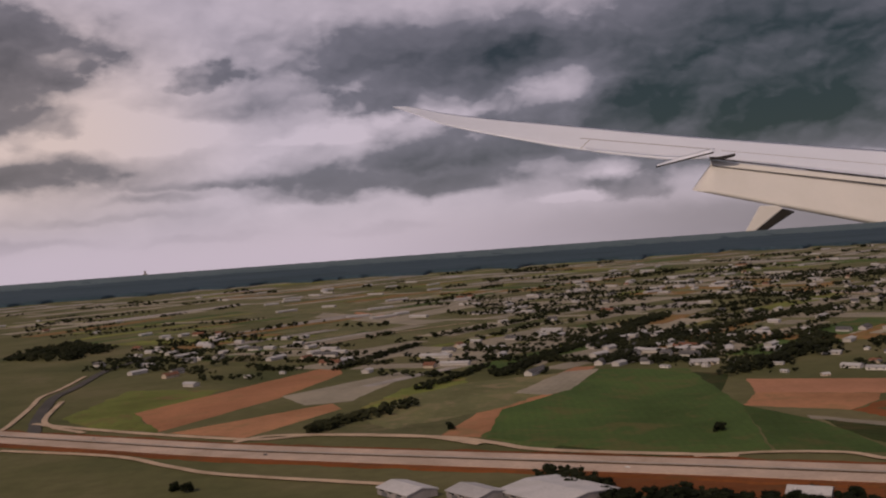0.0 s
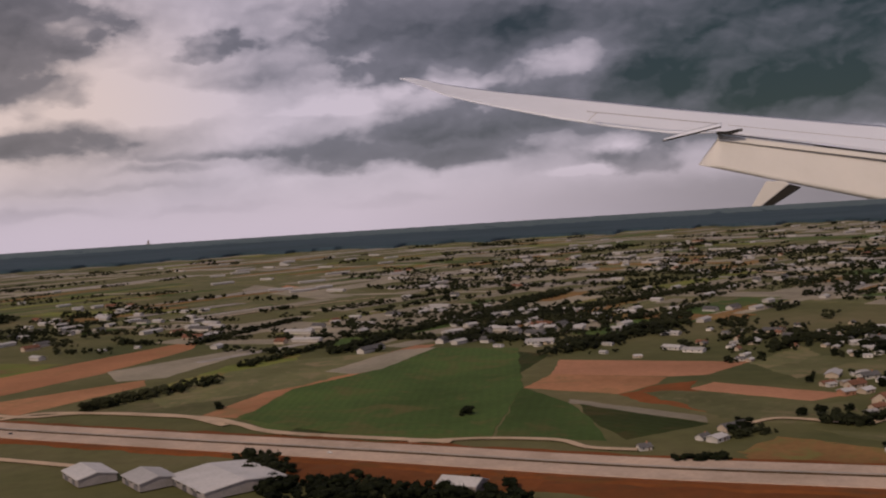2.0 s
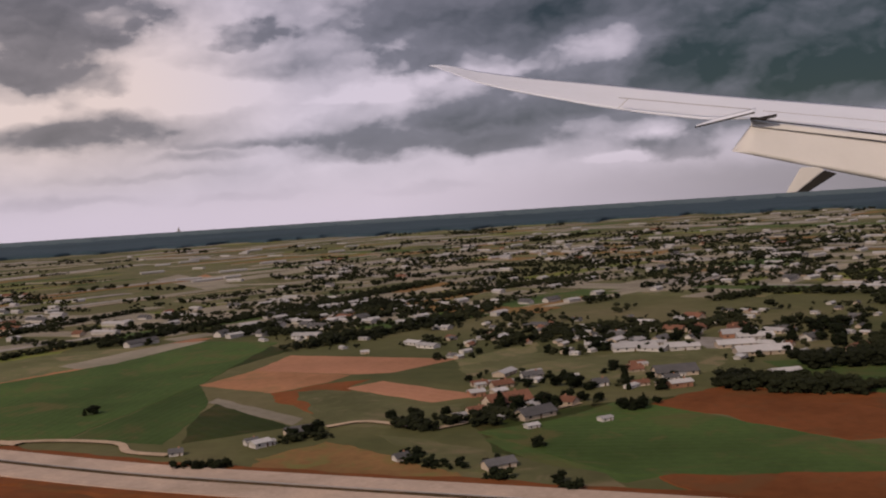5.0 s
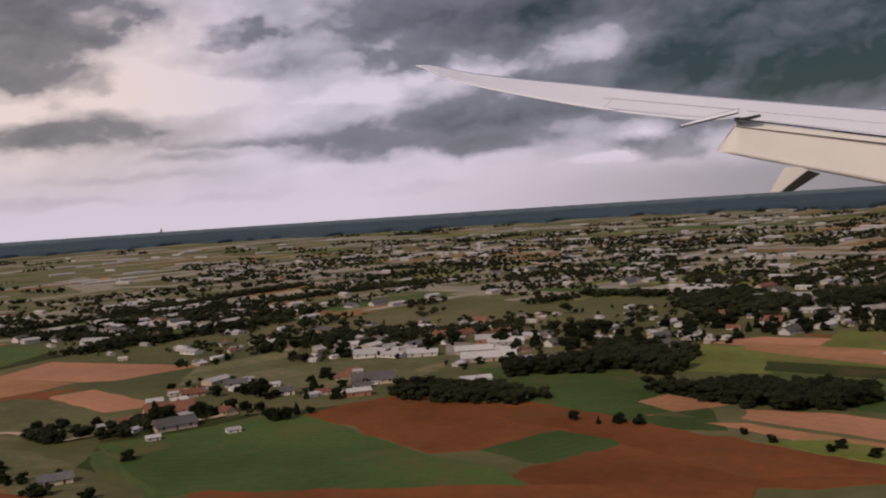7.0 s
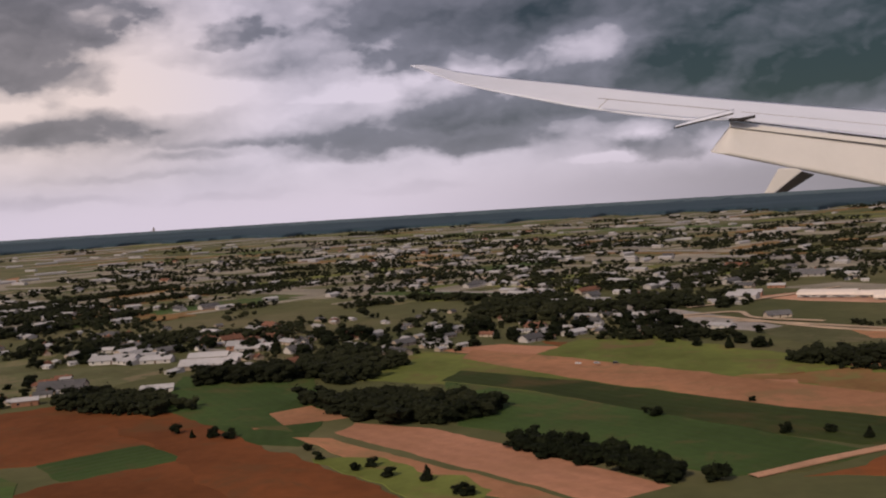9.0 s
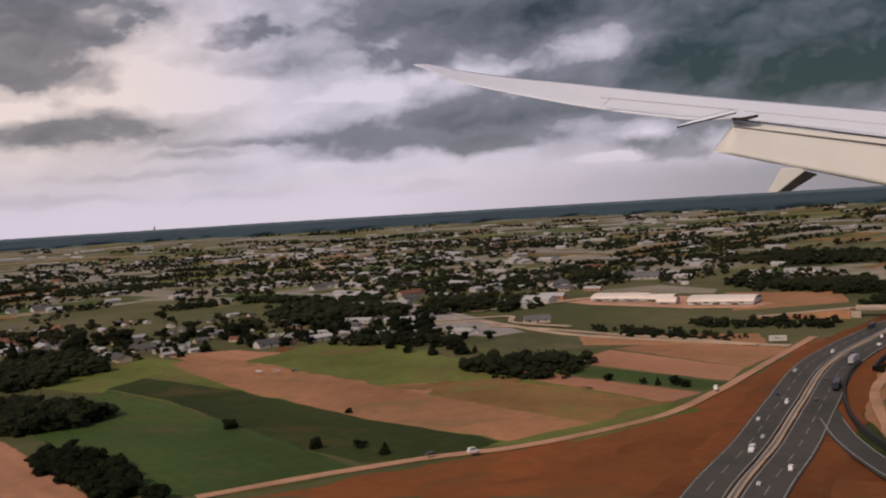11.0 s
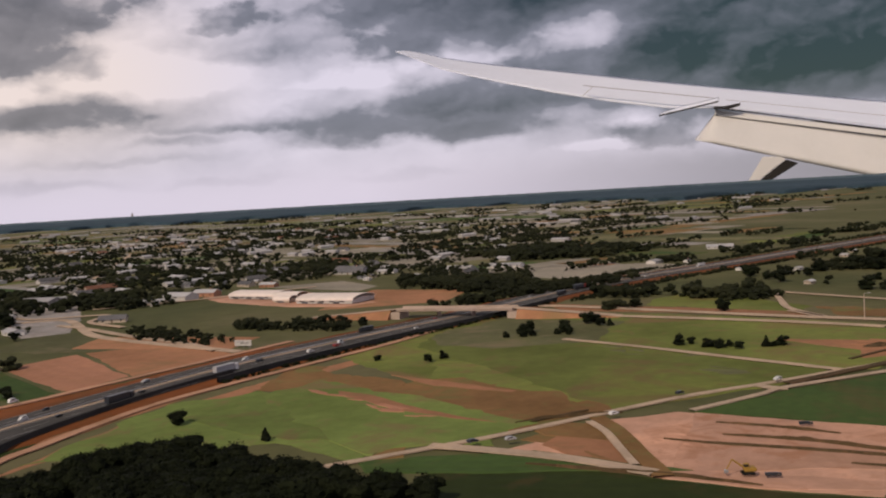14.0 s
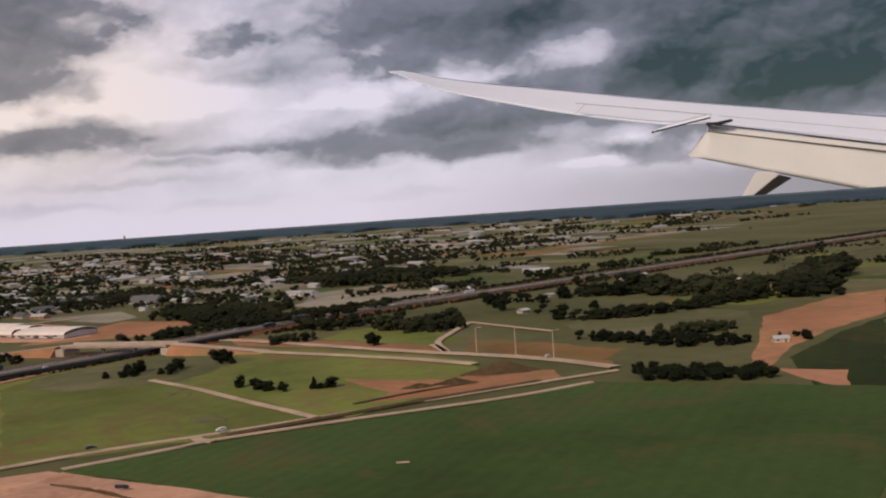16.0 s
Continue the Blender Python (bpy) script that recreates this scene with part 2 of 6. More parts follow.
FIELD_WORDS = {
    "crop": "green field of young crop", "cropdark": "dark green field of dense crop", "meadow": "bright green grass meadow",
    "bright": "lush light green grass", "rosy": "levelled building ground of pale pinkish clay",
    "olive": "dull olive green dry grassland", "stubble": "pale straw-coloured stubble field", "plough": "ploughed field of orange-brown earth",
    "soil": "dry ploughed field of pale pinkish soil", "clay": "bare field of light brown clay", "earth": "bare damp red-brown earth", "yard": "pale gravel yard between sheds", "umber": "brown fallow ground with thin grass",
}
GROUND = material("rough_grassland", ((0.070, 0.082, 0.032), (0.118, 0.118, 0.052), (0.180, 0.155, 0.086)), coarse=0.06, fine_scale=0.9)
# the blue in these forest tones is haze put into the colour
CANOPY = material("hazed_forest_canopy", ((0.036, 0.062, 0.078), (0.046, 0.078, 0.104), (0.060, 0.092, 0.118)), coarse=0.012, fine_scale=0.5, bump=0.1)
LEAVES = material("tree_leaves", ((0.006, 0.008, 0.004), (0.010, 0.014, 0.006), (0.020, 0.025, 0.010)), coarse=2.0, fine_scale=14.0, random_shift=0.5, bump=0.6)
# the leaf tones again, lightened to stand for haze over farther trees
HAZYLEAVES = material("hazed_tree_leaves", ((0.009, 0.011, 0.006), (0.019, 0.023, 0.011), (0.040, 0.043, 0.021)), coarse=0.12, fine_scale=1.5, bump=0.6)
# paler and bluer than the belt before it: more haze in the colour
UPLAND = material("hazed_upland_forest", ((0.085, 0.128, 0.145), (0.105, 0.150, 0.170), (0.125, 0.170, 0.190)), coarse=0.006, fine_scale=0.2, bump=0.0)
TOPSOIL = material("dark_topsoil", tones(0.085, 0.060, 0.032, 0.35), patch=(0.13, 0.075, 0.04), coarse=1.0, fine_scale=5.0)
# on the sheds this grey carries the shade of their walls
GREYWALL = material("grey_wall_with_shade", tones(0.30, 0.28, 0.28, 0.2), coarse=1.0, fine_scale=8.0)
BARK = material("bark", tones(0.07, 0.055, 0.04), coarse=6.0, fine_scale=40.0)
ASPHALT = material("asphalt", tones(0.080, 0.076, 0.072), coarse=0.3, fine_scale=6.0, rough=0.75)
CONCRETE = material("pale_new_concrete", tones(0.50, 0.395, 0.33), coarse=0.25, fine_scale=5.0, rough=0.85)
GRAVEL = material("pale_gravel", tones(0.49, 0.38, 0.285), coarse=0.5, fine_scale=8.0)
DIRT = material("orange_dirt_track", tones(0.50, 0.29, 0.19), coarse=0.5, fine_scale=8.0)
PAINT = material("white_road_paint", tones(0.34, 0.34, 0.33, 0.2), coarse=1.0, fine_scale=20.0, rough=0.6)
STEEL = material("galvanised_steel", spec=0.5, colors=tones(0.5, 0.5, 0.5, 0.1), coarse=2.0, fine_scale=20.0, rough=0.4, metal=0.8)
DARKWALL = material("dark_noise_barrier", tones(0.045, 0.045, 0.045), coarse=0.8, fine_scale=8.0)
PLASTER = material("white_plaster", tones(0.60, 0.58, 0.56, 0.15), coarse=2.0, fine_scale=15.0, random_shift=0.5)
CREAM = material("cream_plaster", tones(0.50, 0.42, 0.34, 0.15), coarse=2.0, fine_scale=15.0, random_shift=0.3)
BRICK = material("orange_brick_wall", tones(0.38, 0.20, 0.13, 0.15), coarse=2.0, fine_scale=20.0, random_shift=0.3)
TILES = material("red_roof_tiles", tones(0.20, 0.100, 0.070, 0.2), coarse=1.5, fine_scale=20.0, rows=0.06, random_shift=0.4)
SLATE = material("grey_roof_sheet", tones(0.13, 0.13, 0.14, 0.2), coarse=1.5, fine_scale=20.0, rows=0.06, random_shift=0.5)
PALEROOF = material("pale_metal_roof", spec=0.3, colors=tones(0.45, 0.445, 0.46, 0.15), coarse=0.8, fine_scale=10.0, rough=0.5, random_shift=0.5)
CREAMROOF = material("cream_sheet_roof", spec=0.2, colors=tones(0.82, 0.73, 0.67, 0.1), coarse=0.8, fine_scale=10.0, rough=0.6)
PANE = material("dark_window_glass", tones(0.02, 0.024, 0.03, 0.1), rough=0.1, spec=0.6, coarse=2.0, fine_scale=6.0, bump=0.0)
WOOD = material("brown_wood", tones(0.12, 0.075, 0.045), coarse=3.0, fine_scale=30.0)
RUBBER = material("black_rubber", tones(0.015, 0.015, 0.015, 0.1), coarse=5.0, fine_scale=50.0)
YELLOW = material("yellow_machine_paint", tones(0.36, 0.22, 0.05, 0.2), coarse=2.0, fine_scale=20.0, rough=0.5)
CARPAINT = {n: material(n + "_car_paint", tones(*c, 0.06), coarse=2.0, fine_scale=20.0, rough=0.3, spec=0.5, bump=0.0)
            for n, c in (("white", (0.75, 0.75, 0.75)), ("silver", (0.42, 0.43, 0.45)), ("red", (0.35, 0.03, 0.025)), ("dark", (0.03, 0.035, 0.045)), ("blue", (0.04, 0.09, 0.25)))}
WINGWHITE = material("white_wing_paint", tones(0.78, 0.82, 0.93, 0.03), coarse=0.004, fine_scale=0.03, rough=0.38, spec=0.5, bump=0.0, grain=0.08)
WINGCREAM = material("pale_grey_flap_paint", tones(0.66, 0.645, 0.62, 0.04), coarse=0.004, fine_scale=0.03, rough=0.4, spec=0.5, bump=0.0, grain=0.08)
# near-black for the gaps, and for shade put on fence and fairing
WINGDARK = material("dark_wing_gap_and_shade", tones(0.03, 0.028, 0.026, 0.1), coarse=0.01, fine_scale=0.05, rough=0.8, bump=0.0, grain=0.08)


# ---- building blocks ----
def mesh_of(name, bm, mat):
    me = bpy.data.meshes.new(name)
    bm.to_mesh(me)
    bm.free()
    me.materials.append(mat)
    return me


def part(name, bm, mat, parent, label=""):
    ob = new(name, mesh_of(name, bm, mat))
    ob.parent = parent
    return tagged(ob, label)


def box(bm, x0, x1, y0, y1, z0, z1, bevel=0.0):
    vs = bmesh.ops.create_cube(bm, size=1.0)["verts"]
    for v in vs:
        v.co = Vector(((x0 + x1) / 2 + v.co.x * (x1 - x0), (y0 + y1) / 2 + v.co.y * (y1 - y0), (z0 + z1) / 2 + v.co.z * (z1 - z0)))
    if bevel:
        bmesh.ops.bevel(bm, geom=list({e for v in vs for e in v.link_edges}), offset=bevel, segments=1, affect="EDGES")
    return bm


def cyl(bm, a, b, r0, r1, n=8):
    a, b = Vector(a), Vector(b)
    m = Matrix.Translation((a + b) / 2) @ (b - a).to_track_quat("Z", "Y").to_matrix().to_4x4()
    bmesh.ops.create_cone(bm, cap_ends=True, segments=n, radius1=r0, radius2=r1, depth=(b - a).length, matrix=m)
    return bm


def drop(x, y):
    """Height of the land: flat, and falling away with the curve of the earth."""
    r = max(0.0, math.hypot(x - 55, y) - 150)
    return -r * r / 540000.0


def inside(x, y, poly):
    hit = False
    for (x1, y1), (x2, y2) in zip(poly, poly[1:] + poly[:1]):
        if (y1 > y) != (y2 > y) and x < (x2 - x1) * (y - y1) / (y2 - y1) + x1:
            hit = not hit
    return hit


OCCUPIED = []          # outlines of open fields, kept free of houses


# ---- ground: one sheet to the horizon ----
def build_ground():
    bm = bmesh.new()
    radii = [0, 40, 90, 150, 220, 320, 450, 650, 900, 1250, 1700, 2300, 3000, 3900, 4960]
    rings = [[bm.verts.new((55, 0, 0))]]
    for r in radii[1:]:
        rings.append([bm.verts.new((55 + r * math.sin(k * math.tau / 64), r * math.cos(k * math.tau / 64), drop(55, r))) for k in range(64)])
    for k in range(64):
        bm.faces.new((rings[0][0], rings[1][(k + 1) % 64], rings[1][k]))
    for a, b in zip(rings[1:], rings[2:]):
        for k in range(64):
            j = (k + 1) % 64
            bm.faces.new((a[k], a[j], b[j], b[k]))
    bmesh.ops.recalc_face_normals(bm, faces=bm.faces[:])
    ob = new("ground", mesh_of("ground", bm, GROUND))
    if ob.data.polygons[0].normal.z < 0:
        ob.data.flip_normals()
    return tagged(ob, "wide flat land of rough olive green grass", "ground", kind="structure")


build_ground()


def field(kind, level, *corners):
    """A field with its corners on the plan, laid a little over those below it, its rows along the longest side."""
    best = max(zip(corners, corners[1:] + corners[:1]), key=lambda s: math.dist(*s))
    turn = math.atan2(best[1][1] - best[0][1], best[1][0] - best[0][0])
    cx, cy = sum(c[0] for c in corners) / len(corners), sum(c[1] for c in corners) / len(corners)
    m = Matrix.Translation((cx, cy, 0.006 + 0.004 * level + drop(cx, cy))) @ Matrix.Rotation(turn, 4, "Z")
    inv = m.inverted()
    bm = bmesh.new()
    pts = []
    for (x1, y1), (x2, y2) in zip(corners, corners[1:] + corners[:1]):      # uneven margins
        n = max(1, min(60, int(math.dist((x1, y1), (x2, y2)) / 0.45)))
        w = 0.9 if kind == "umber" else 0.45 if kind in ("earth", "umber", "meadow", "bright", "olive") else 0.15
        for k in range(n):
            f = k / n
            qx, qy = x1 + (x2 - x1) * f, y1 + (y2 - y1) * f
            pts.append((qx + w * noise.noise((qx * 0.6, qy * 0.6, 1.0)) + w * 0.5 * noise.noise((qx * 1.9, qy * 1.9, 4.0)), qy + w * noise.noise((qx * 0.6, qy * 0.6, 7.0)) + w * 0.5 * noise.noise((qx * 1.9, qy * 1.9, 9.0))))
    f = bm.faces.new([bm.verts.new((inv @ Vector((x, y, 0))).to_2d().to_3d()) for x, y in pts])
    if f.calc_area() and f.normal.z < 0:
        f.normal_flip()
    rim = list(f.verts)
    bmesh.ops.triangulate(bm, faces=[f])
    for fc in bm.faces:
        fc.normal_update()
        if fc.normal.z < 0:
            fc.normal_flip()
    foot = [bm.verts.new(v.co + v.co.normalized() * 0.07 - Vector((0, 0, 0.02 + 0.004 * level))) for v in rim]      # banked margin down to the land below
    for k in range(len(rim)):
        j = (k + 1) % len(rim)
        bm.faces.new((rim[k], foot[k], foot[j], rim[j]))
    ob = new("field", mesh_of("field", bm, FIELD[kind]))
    ob.matrix_world = m
    OCCUPIED.append(list(corners))
    return tagged(ob, FIELD_WORDS[kind], "field", kind="structure")


def smooth_line(pts, step=1.0):
    """A curve through the points, as closely set points."""
    p = [Vector(q).to_3d() for q in pts]
    p = [2 * p[0] - p[1], *p, 2 * p[-1] - p[-2]]
    res = []
    for a, b, c, d in zip(p, p[1:], p[2:], p[3:]):
        n = max(2, int((c - b).length / step))
        for k in range(n):
            t = k / n
            res.append(0.5 * (2 * b + (c - a) * t + (2 * a - 5 * b + 4 * c - d) * t * t + (3 * b - a - 3 * c + d) * t ** 3))
    return [*res, p[-2]]


def strip(line, offset, width, z, thick=0.02, jitter=0.0, bm=None, dash=0, flare=0.0):
    """A ribbon with edges along a line, at a sideways offset."""
    bm = bm or bmesh.new()
    rows = []
    for i, q in enumerate(line):
        d = (line[min(i + 1, len(line) - 1)] - line[max(i - 1, 0)]).normalized()
        s = Vector((d.y, -d.x, 0))
        w1, w2 = jitter * 2 * noise.noise((q.x * 0.7, q.y * 0.7, offset)), jitter * 2 * noise.noise((q.x * 0.7, q.y * 0.7, offset + 9))
        a, b = q + s * (offset - width / 2 + w1), q + s * (offset + width / 2 + w2)
        zz = z + drop(q.x, q.y)
        rows.append([bm.verts.new((v.x, v.y, h)) for v, h in ((a - s * flare, zz - thick), (a, zz), (b, zz), (b + s * flare, zz - thick))])
    for i, (r, n) in enumerate(zip(rows, rows[1:])):
        if dash and i % dash:
            continue
        for k in range(3):
            bm.faces.new((r[k], r[k + 1], n[k + 1], n[k]))
    loose = [v for v in bm.verts if not v.link_faces]
    bmesh.ops.delete(bm, geom=loose, context="VERTS")
    bmesh.ops.recalc_face_normals(bm, faces=bm.faces[:])
    return bm


TRACKS = {"ditch": (TOPSOIL, "dark strip for a damp ditch and bank shadow beside the farm lane"), "mud": (FIELD["umber"], "brown muddy site road"), "track": (DIRT, "dirt farm track of pale orange earth"), "dirt": (DIRT, "dirt track along the motorway embankment"),
          "gravel": (GRAVEL, "narrow pale gravel lane"), "cream": (GRAVEL, "pale unmade farm lane beside a ditch"), "asphalt": (ASPHALT, "grey asphalt side road")}


LANES, LANE_LINES = [], []


def lane(kind, width, *pts):
    mat, words = TRACKS[kind]
    LANE_LINES.append(smooth_line(pts, 0.4))
    ob = new("road", mesh_of("road", strip(smooth_line(pts, 0.4), 0, width, 0.052 + 0.0015 * len(LANES), 0.03, width * 0.05), mat))
    LANES.append(ob)
    return tagged(ob, words, "road", kind="structure")


def motorway(pts, surface, words, median, lines=True, wide=1.35):
    """Two carriageways with a median, edge lines and crash barriers."""
    line = smooth_line(pts, 0.7)
    road = tagged(new("road"), words, "motorway", kind="structure")
    part("verge", strip(line, 0, 2 * wide + 1.5, 0.062, 0.06, 0.2, flare=0.22), FIELD["earth"], road, "red-brown earth verge")
    for side in (-1, 1):
        part("carriageway", strip(line, side * (wide / 2 + 0.15), wide, 0.105, 0.05), surface, road)
        if lines:
            for o in (0.2, wide + 0.1):
                part("edge_line", strip(line, side * o, 0.026, 0.112, 0.004), PAINT, road, "white painted edge line")
            part("lane_line", strip(line, side * (wide / 2 + 0.15), 0.018, 0.112, 0.004, dash=2), PAINT, road, "broken white lane line")
    part("median", strip(line, 0, 0.20, 0.115, 0.03, 0.02), median, road, "narrow strip between the carriageways")
    rail = bmesh.new()
    strip(line, 0.0, 0.03, 0.19, 0.03, bm=rail)
    part("crash_barrier", rail, STEEL, road, "grey steel crash barrier")
    return line


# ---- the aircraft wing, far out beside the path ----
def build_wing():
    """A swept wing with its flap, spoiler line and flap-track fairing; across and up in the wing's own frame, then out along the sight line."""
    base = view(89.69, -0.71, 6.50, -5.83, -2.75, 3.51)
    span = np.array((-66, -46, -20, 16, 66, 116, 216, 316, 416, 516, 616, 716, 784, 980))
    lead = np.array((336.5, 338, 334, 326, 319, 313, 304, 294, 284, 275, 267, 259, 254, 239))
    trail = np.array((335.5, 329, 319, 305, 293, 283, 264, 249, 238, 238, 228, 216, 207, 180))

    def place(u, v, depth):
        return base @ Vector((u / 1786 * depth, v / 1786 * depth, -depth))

    wing = new("aircraft_wing")
    tagged(wing, "white swept airliner wing with flap lowered, under a cloudy sky", "wing")

    def loft(u0, u1, low, high, near, far, thick, steps=40, chord=10):
        """A lifting surface from its rear edge (low) to its front edge (high)."""
        bm = bmesh.new()
        rows = []
        for i in range(steps + 1):
            u = u0 + (u1 - u0) * i / steps
            a, b = low(u), high(u)
            ring = []
            for k in range(chord + 1):
                f = k / chord
                ring.append(bm.verts.new(place(u, a + (b - a) * (f ** 0.9), near + (far - near) * f)))
            for k in range(chord - 1, 0, -1):
                f = k / chord
                sag = thick(u) * (f * (1 - f) * 4) ** 0.6
                ring.append(bm.verts.new(place(u, a + (b - a) * (f ** 0.9) - sag, near + (far - near) * f)))
            rows.append(ring)
        n = len(rows[0])
        for r, q in zip(rows, rows[1:]):
            for k in range(n):
                bm.faces.new((r[k], r[(k + 1) % n], q[(k + 1) % n], q[k]))
        bm.faces.new(rows[0])
        bm.faces.new(rows[-1][::-1])
        bmesh.ops.recalc_face_normals(bm, faces=bm.faces[:])
        for f in bm.faces:
            f.smooth = True
        return bm

    le = lambda u: float(np.interp(u, span, lead))
    te = lambda u: float(np.interp(u, span, trail))
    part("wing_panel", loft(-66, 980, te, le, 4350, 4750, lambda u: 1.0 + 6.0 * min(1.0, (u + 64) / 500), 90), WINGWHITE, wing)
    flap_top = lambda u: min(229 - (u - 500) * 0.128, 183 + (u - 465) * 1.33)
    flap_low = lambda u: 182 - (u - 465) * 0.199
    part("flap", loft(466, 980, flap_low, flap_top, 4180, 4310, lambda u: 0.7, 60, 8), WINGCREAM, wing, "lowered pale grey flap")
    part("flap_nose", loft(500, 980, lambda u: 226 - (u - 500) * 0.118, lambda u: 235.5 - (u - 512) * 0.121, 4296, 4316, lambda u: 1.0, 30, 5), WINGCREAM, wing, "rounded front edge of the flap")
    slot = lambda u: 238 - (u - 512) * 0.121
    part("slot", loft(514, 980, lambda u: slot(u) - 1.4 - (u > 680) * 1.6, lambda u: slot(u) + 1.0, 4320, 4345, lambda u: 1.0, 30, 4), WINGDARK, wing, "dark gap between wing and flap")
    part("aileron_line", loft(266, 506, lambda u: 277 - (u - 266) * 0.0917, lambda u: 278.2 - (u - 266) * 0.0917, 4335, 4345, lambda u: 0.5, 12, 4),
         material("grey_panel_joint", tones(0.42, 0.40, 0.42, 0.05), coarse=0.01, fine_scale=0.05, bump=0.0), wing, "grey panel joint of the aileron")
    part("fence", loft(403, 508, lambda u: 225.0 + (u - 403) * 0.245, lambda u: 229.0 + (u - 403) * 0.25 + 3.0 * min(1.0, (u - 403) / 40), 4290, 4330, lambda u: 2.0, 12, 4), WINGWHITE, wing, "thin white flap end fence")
    # shade below the fence, made as a thin dark strip
    part("fence_shade", loft(401, 506, lambda u: 223.2 + (u - 401) * 0.245, lambda u: 226.0 + (u - 401) * 0.245, 4284, 4289, lambda u: 1.0, 12, 4), WINGDARK, wing, "dark strip for the shade under the fence")
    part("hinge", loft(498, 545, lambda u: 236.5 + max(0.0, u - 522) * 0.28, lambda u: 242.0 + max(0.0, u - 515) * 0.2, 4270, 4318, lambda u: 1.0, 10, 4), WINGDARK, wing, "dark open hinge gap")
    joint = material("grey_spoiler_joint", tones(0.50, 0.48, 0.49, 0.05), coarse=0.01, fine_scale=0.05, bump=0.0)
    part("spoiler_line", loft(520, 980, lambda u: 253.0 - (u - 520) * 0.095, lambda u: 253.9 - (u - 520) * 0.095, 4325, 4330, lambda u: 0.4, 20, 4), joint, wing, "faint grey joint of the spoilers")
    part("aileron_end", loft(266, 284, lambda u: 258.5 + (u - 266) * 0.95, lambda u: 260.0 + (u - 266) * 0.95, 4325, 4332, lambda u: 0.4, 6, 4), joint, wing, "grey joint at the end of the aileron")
    # the second face is coloured dark to stand for its shade
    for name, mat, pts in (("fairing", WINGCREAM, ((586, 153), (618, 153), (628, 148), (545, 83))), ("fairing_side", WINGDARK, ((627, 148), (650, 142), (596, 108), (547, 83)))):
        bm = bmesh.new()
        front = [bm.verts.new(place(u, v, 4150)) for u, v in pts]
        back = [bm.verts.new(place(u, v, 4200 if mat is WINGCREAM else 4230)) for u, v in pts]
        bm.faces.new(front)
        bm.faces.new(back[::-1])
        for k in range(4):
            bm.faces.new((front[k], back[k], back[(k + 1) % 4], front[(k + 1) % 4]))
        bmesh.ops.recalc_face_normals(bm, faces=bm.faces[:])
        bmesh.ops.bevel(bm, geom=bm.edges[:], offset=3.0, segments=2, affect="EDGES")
        part(name, bm, mat, wing, "pointed flap track fairing" if name == "fairing" else "fairing side coloured dark for its shade")


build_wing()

# ---- roads ----
CONSTRUCTION_ROAD = motorway(((-60, 104), (-30, 79), (-21.4, 71.8), (-12.7, 64.7), (-4.7, 58.3), (6.3, 50.7), (16.5, 43.8), (25.0, 37.9), (32.0, 33.8), (40.4, 29.1), (52, 22.5), (66, 14.6), (76, 7.6)),
                             CONCRETE, "new pale concrete dual carriageway with earth verges", TOPSOIL, False)
MOTORWAY = motorway(((40, -60), (62, -22), (76, 3), (80, 10), (84, 16.5), (86.7, 21.2), (89.3, 25.0), (92.2, 29.6), (96.5, 36.2), (102, 42.3), (107.1, 47.3), (112, 53), (118.8, 59.5), (128.5, 66.3), (148, 80.5), (190, 110), (300, 185)),
                    ASPHALT, "busy grey asphalt motorway with white lines", GRAVEL, True, 0.98)
lane("track", 0.35, (74.2, 25.1), (77.2, 26.2), (80.3, 27.1), (82.6, 27.4), (85.2, 28.4), (88.0, 30.0), (90.7, 32.8), (94.1, 36.9), (99.2, 43.1))
lane("gravel", 0.5, (83.0, 58.9), (86.0, 58.5), (89.3, 50.3), (93.5, 45.1), (97.2, 41.1))
lane("dirt", 0.34, (91.9, 20.8), (92.1, 22.2), (92.7, 25.2), (93.2, 26.3), (94.2, 28.6), (96.0, 31.8), (100.0, 36.5), (103.3, 40.3), (107.1, 45.6))
lane("cream", 0.24, (100.5, 21.9), (103.7, 23.0), (105.7, 23.8), (110.4, 26.0), (113.6, 27.0), (117.9, 28.5), (122.9, 30.3), (125.9, 31.3))
lane("cream", 0.22, (110.2, 24.4), (112.8, 25.7), (113.6, 26.2), (117.4, 27.3), (121.8, 28.4), (124.6, 29.6))
lane("ditch", 0.34, (113.9, 26.7), (116.7, 27.9), (120.1, 29.4), (123.2, 30.6))
# two thin dark strips laid for the shadow along the lane's far edge
lane("ditch", 0.10, (106.0, 24.6), (107.0, 25.1), (107.7, 25.4))
lane("ditch", 0.12, (117.3, 29.5), (119.3, 30.6), (121.3, 31.4))
lane("cream", 0.3, (113.0, 26.9), (113.2, 26.3), (113.6, 26.0))
lane("cream", 0.2, (107.4, 24.1), (107.5, 23.0), (107.4, 21.4), (107.3, 19.9))
lane("mud", 0.42, (107.7, 24.5), (107.8, 23.0), (107.7, 21.0), (107.6, 18.9))
lane("gravel", 0.4, (103.2, 23.0), (104.4, 22.2), (106.0, 20.9), (107.5, 19.2))
lane("gravel", 0.5, (109.5, 51.3), (113.4, 47.6), (119.3, 40.5), (122.3, 37.3), (124.5, 34.6), (126.0, 31.9))
lane("gravel", 0.3, (120.9, 41.3), (121.2, 38.8), (121.2, 41.9), (122.2, 45.0), (123.5, 48.5))
lane("gravel", 0.25, (123.5, 48.5), (124.9, 45.4), (126.3, 42.4))
lane("gravel", 0.25, (110.0, 37.9), (111.9, 35.1), (113.9, 31.7), (116.2, 27.9))
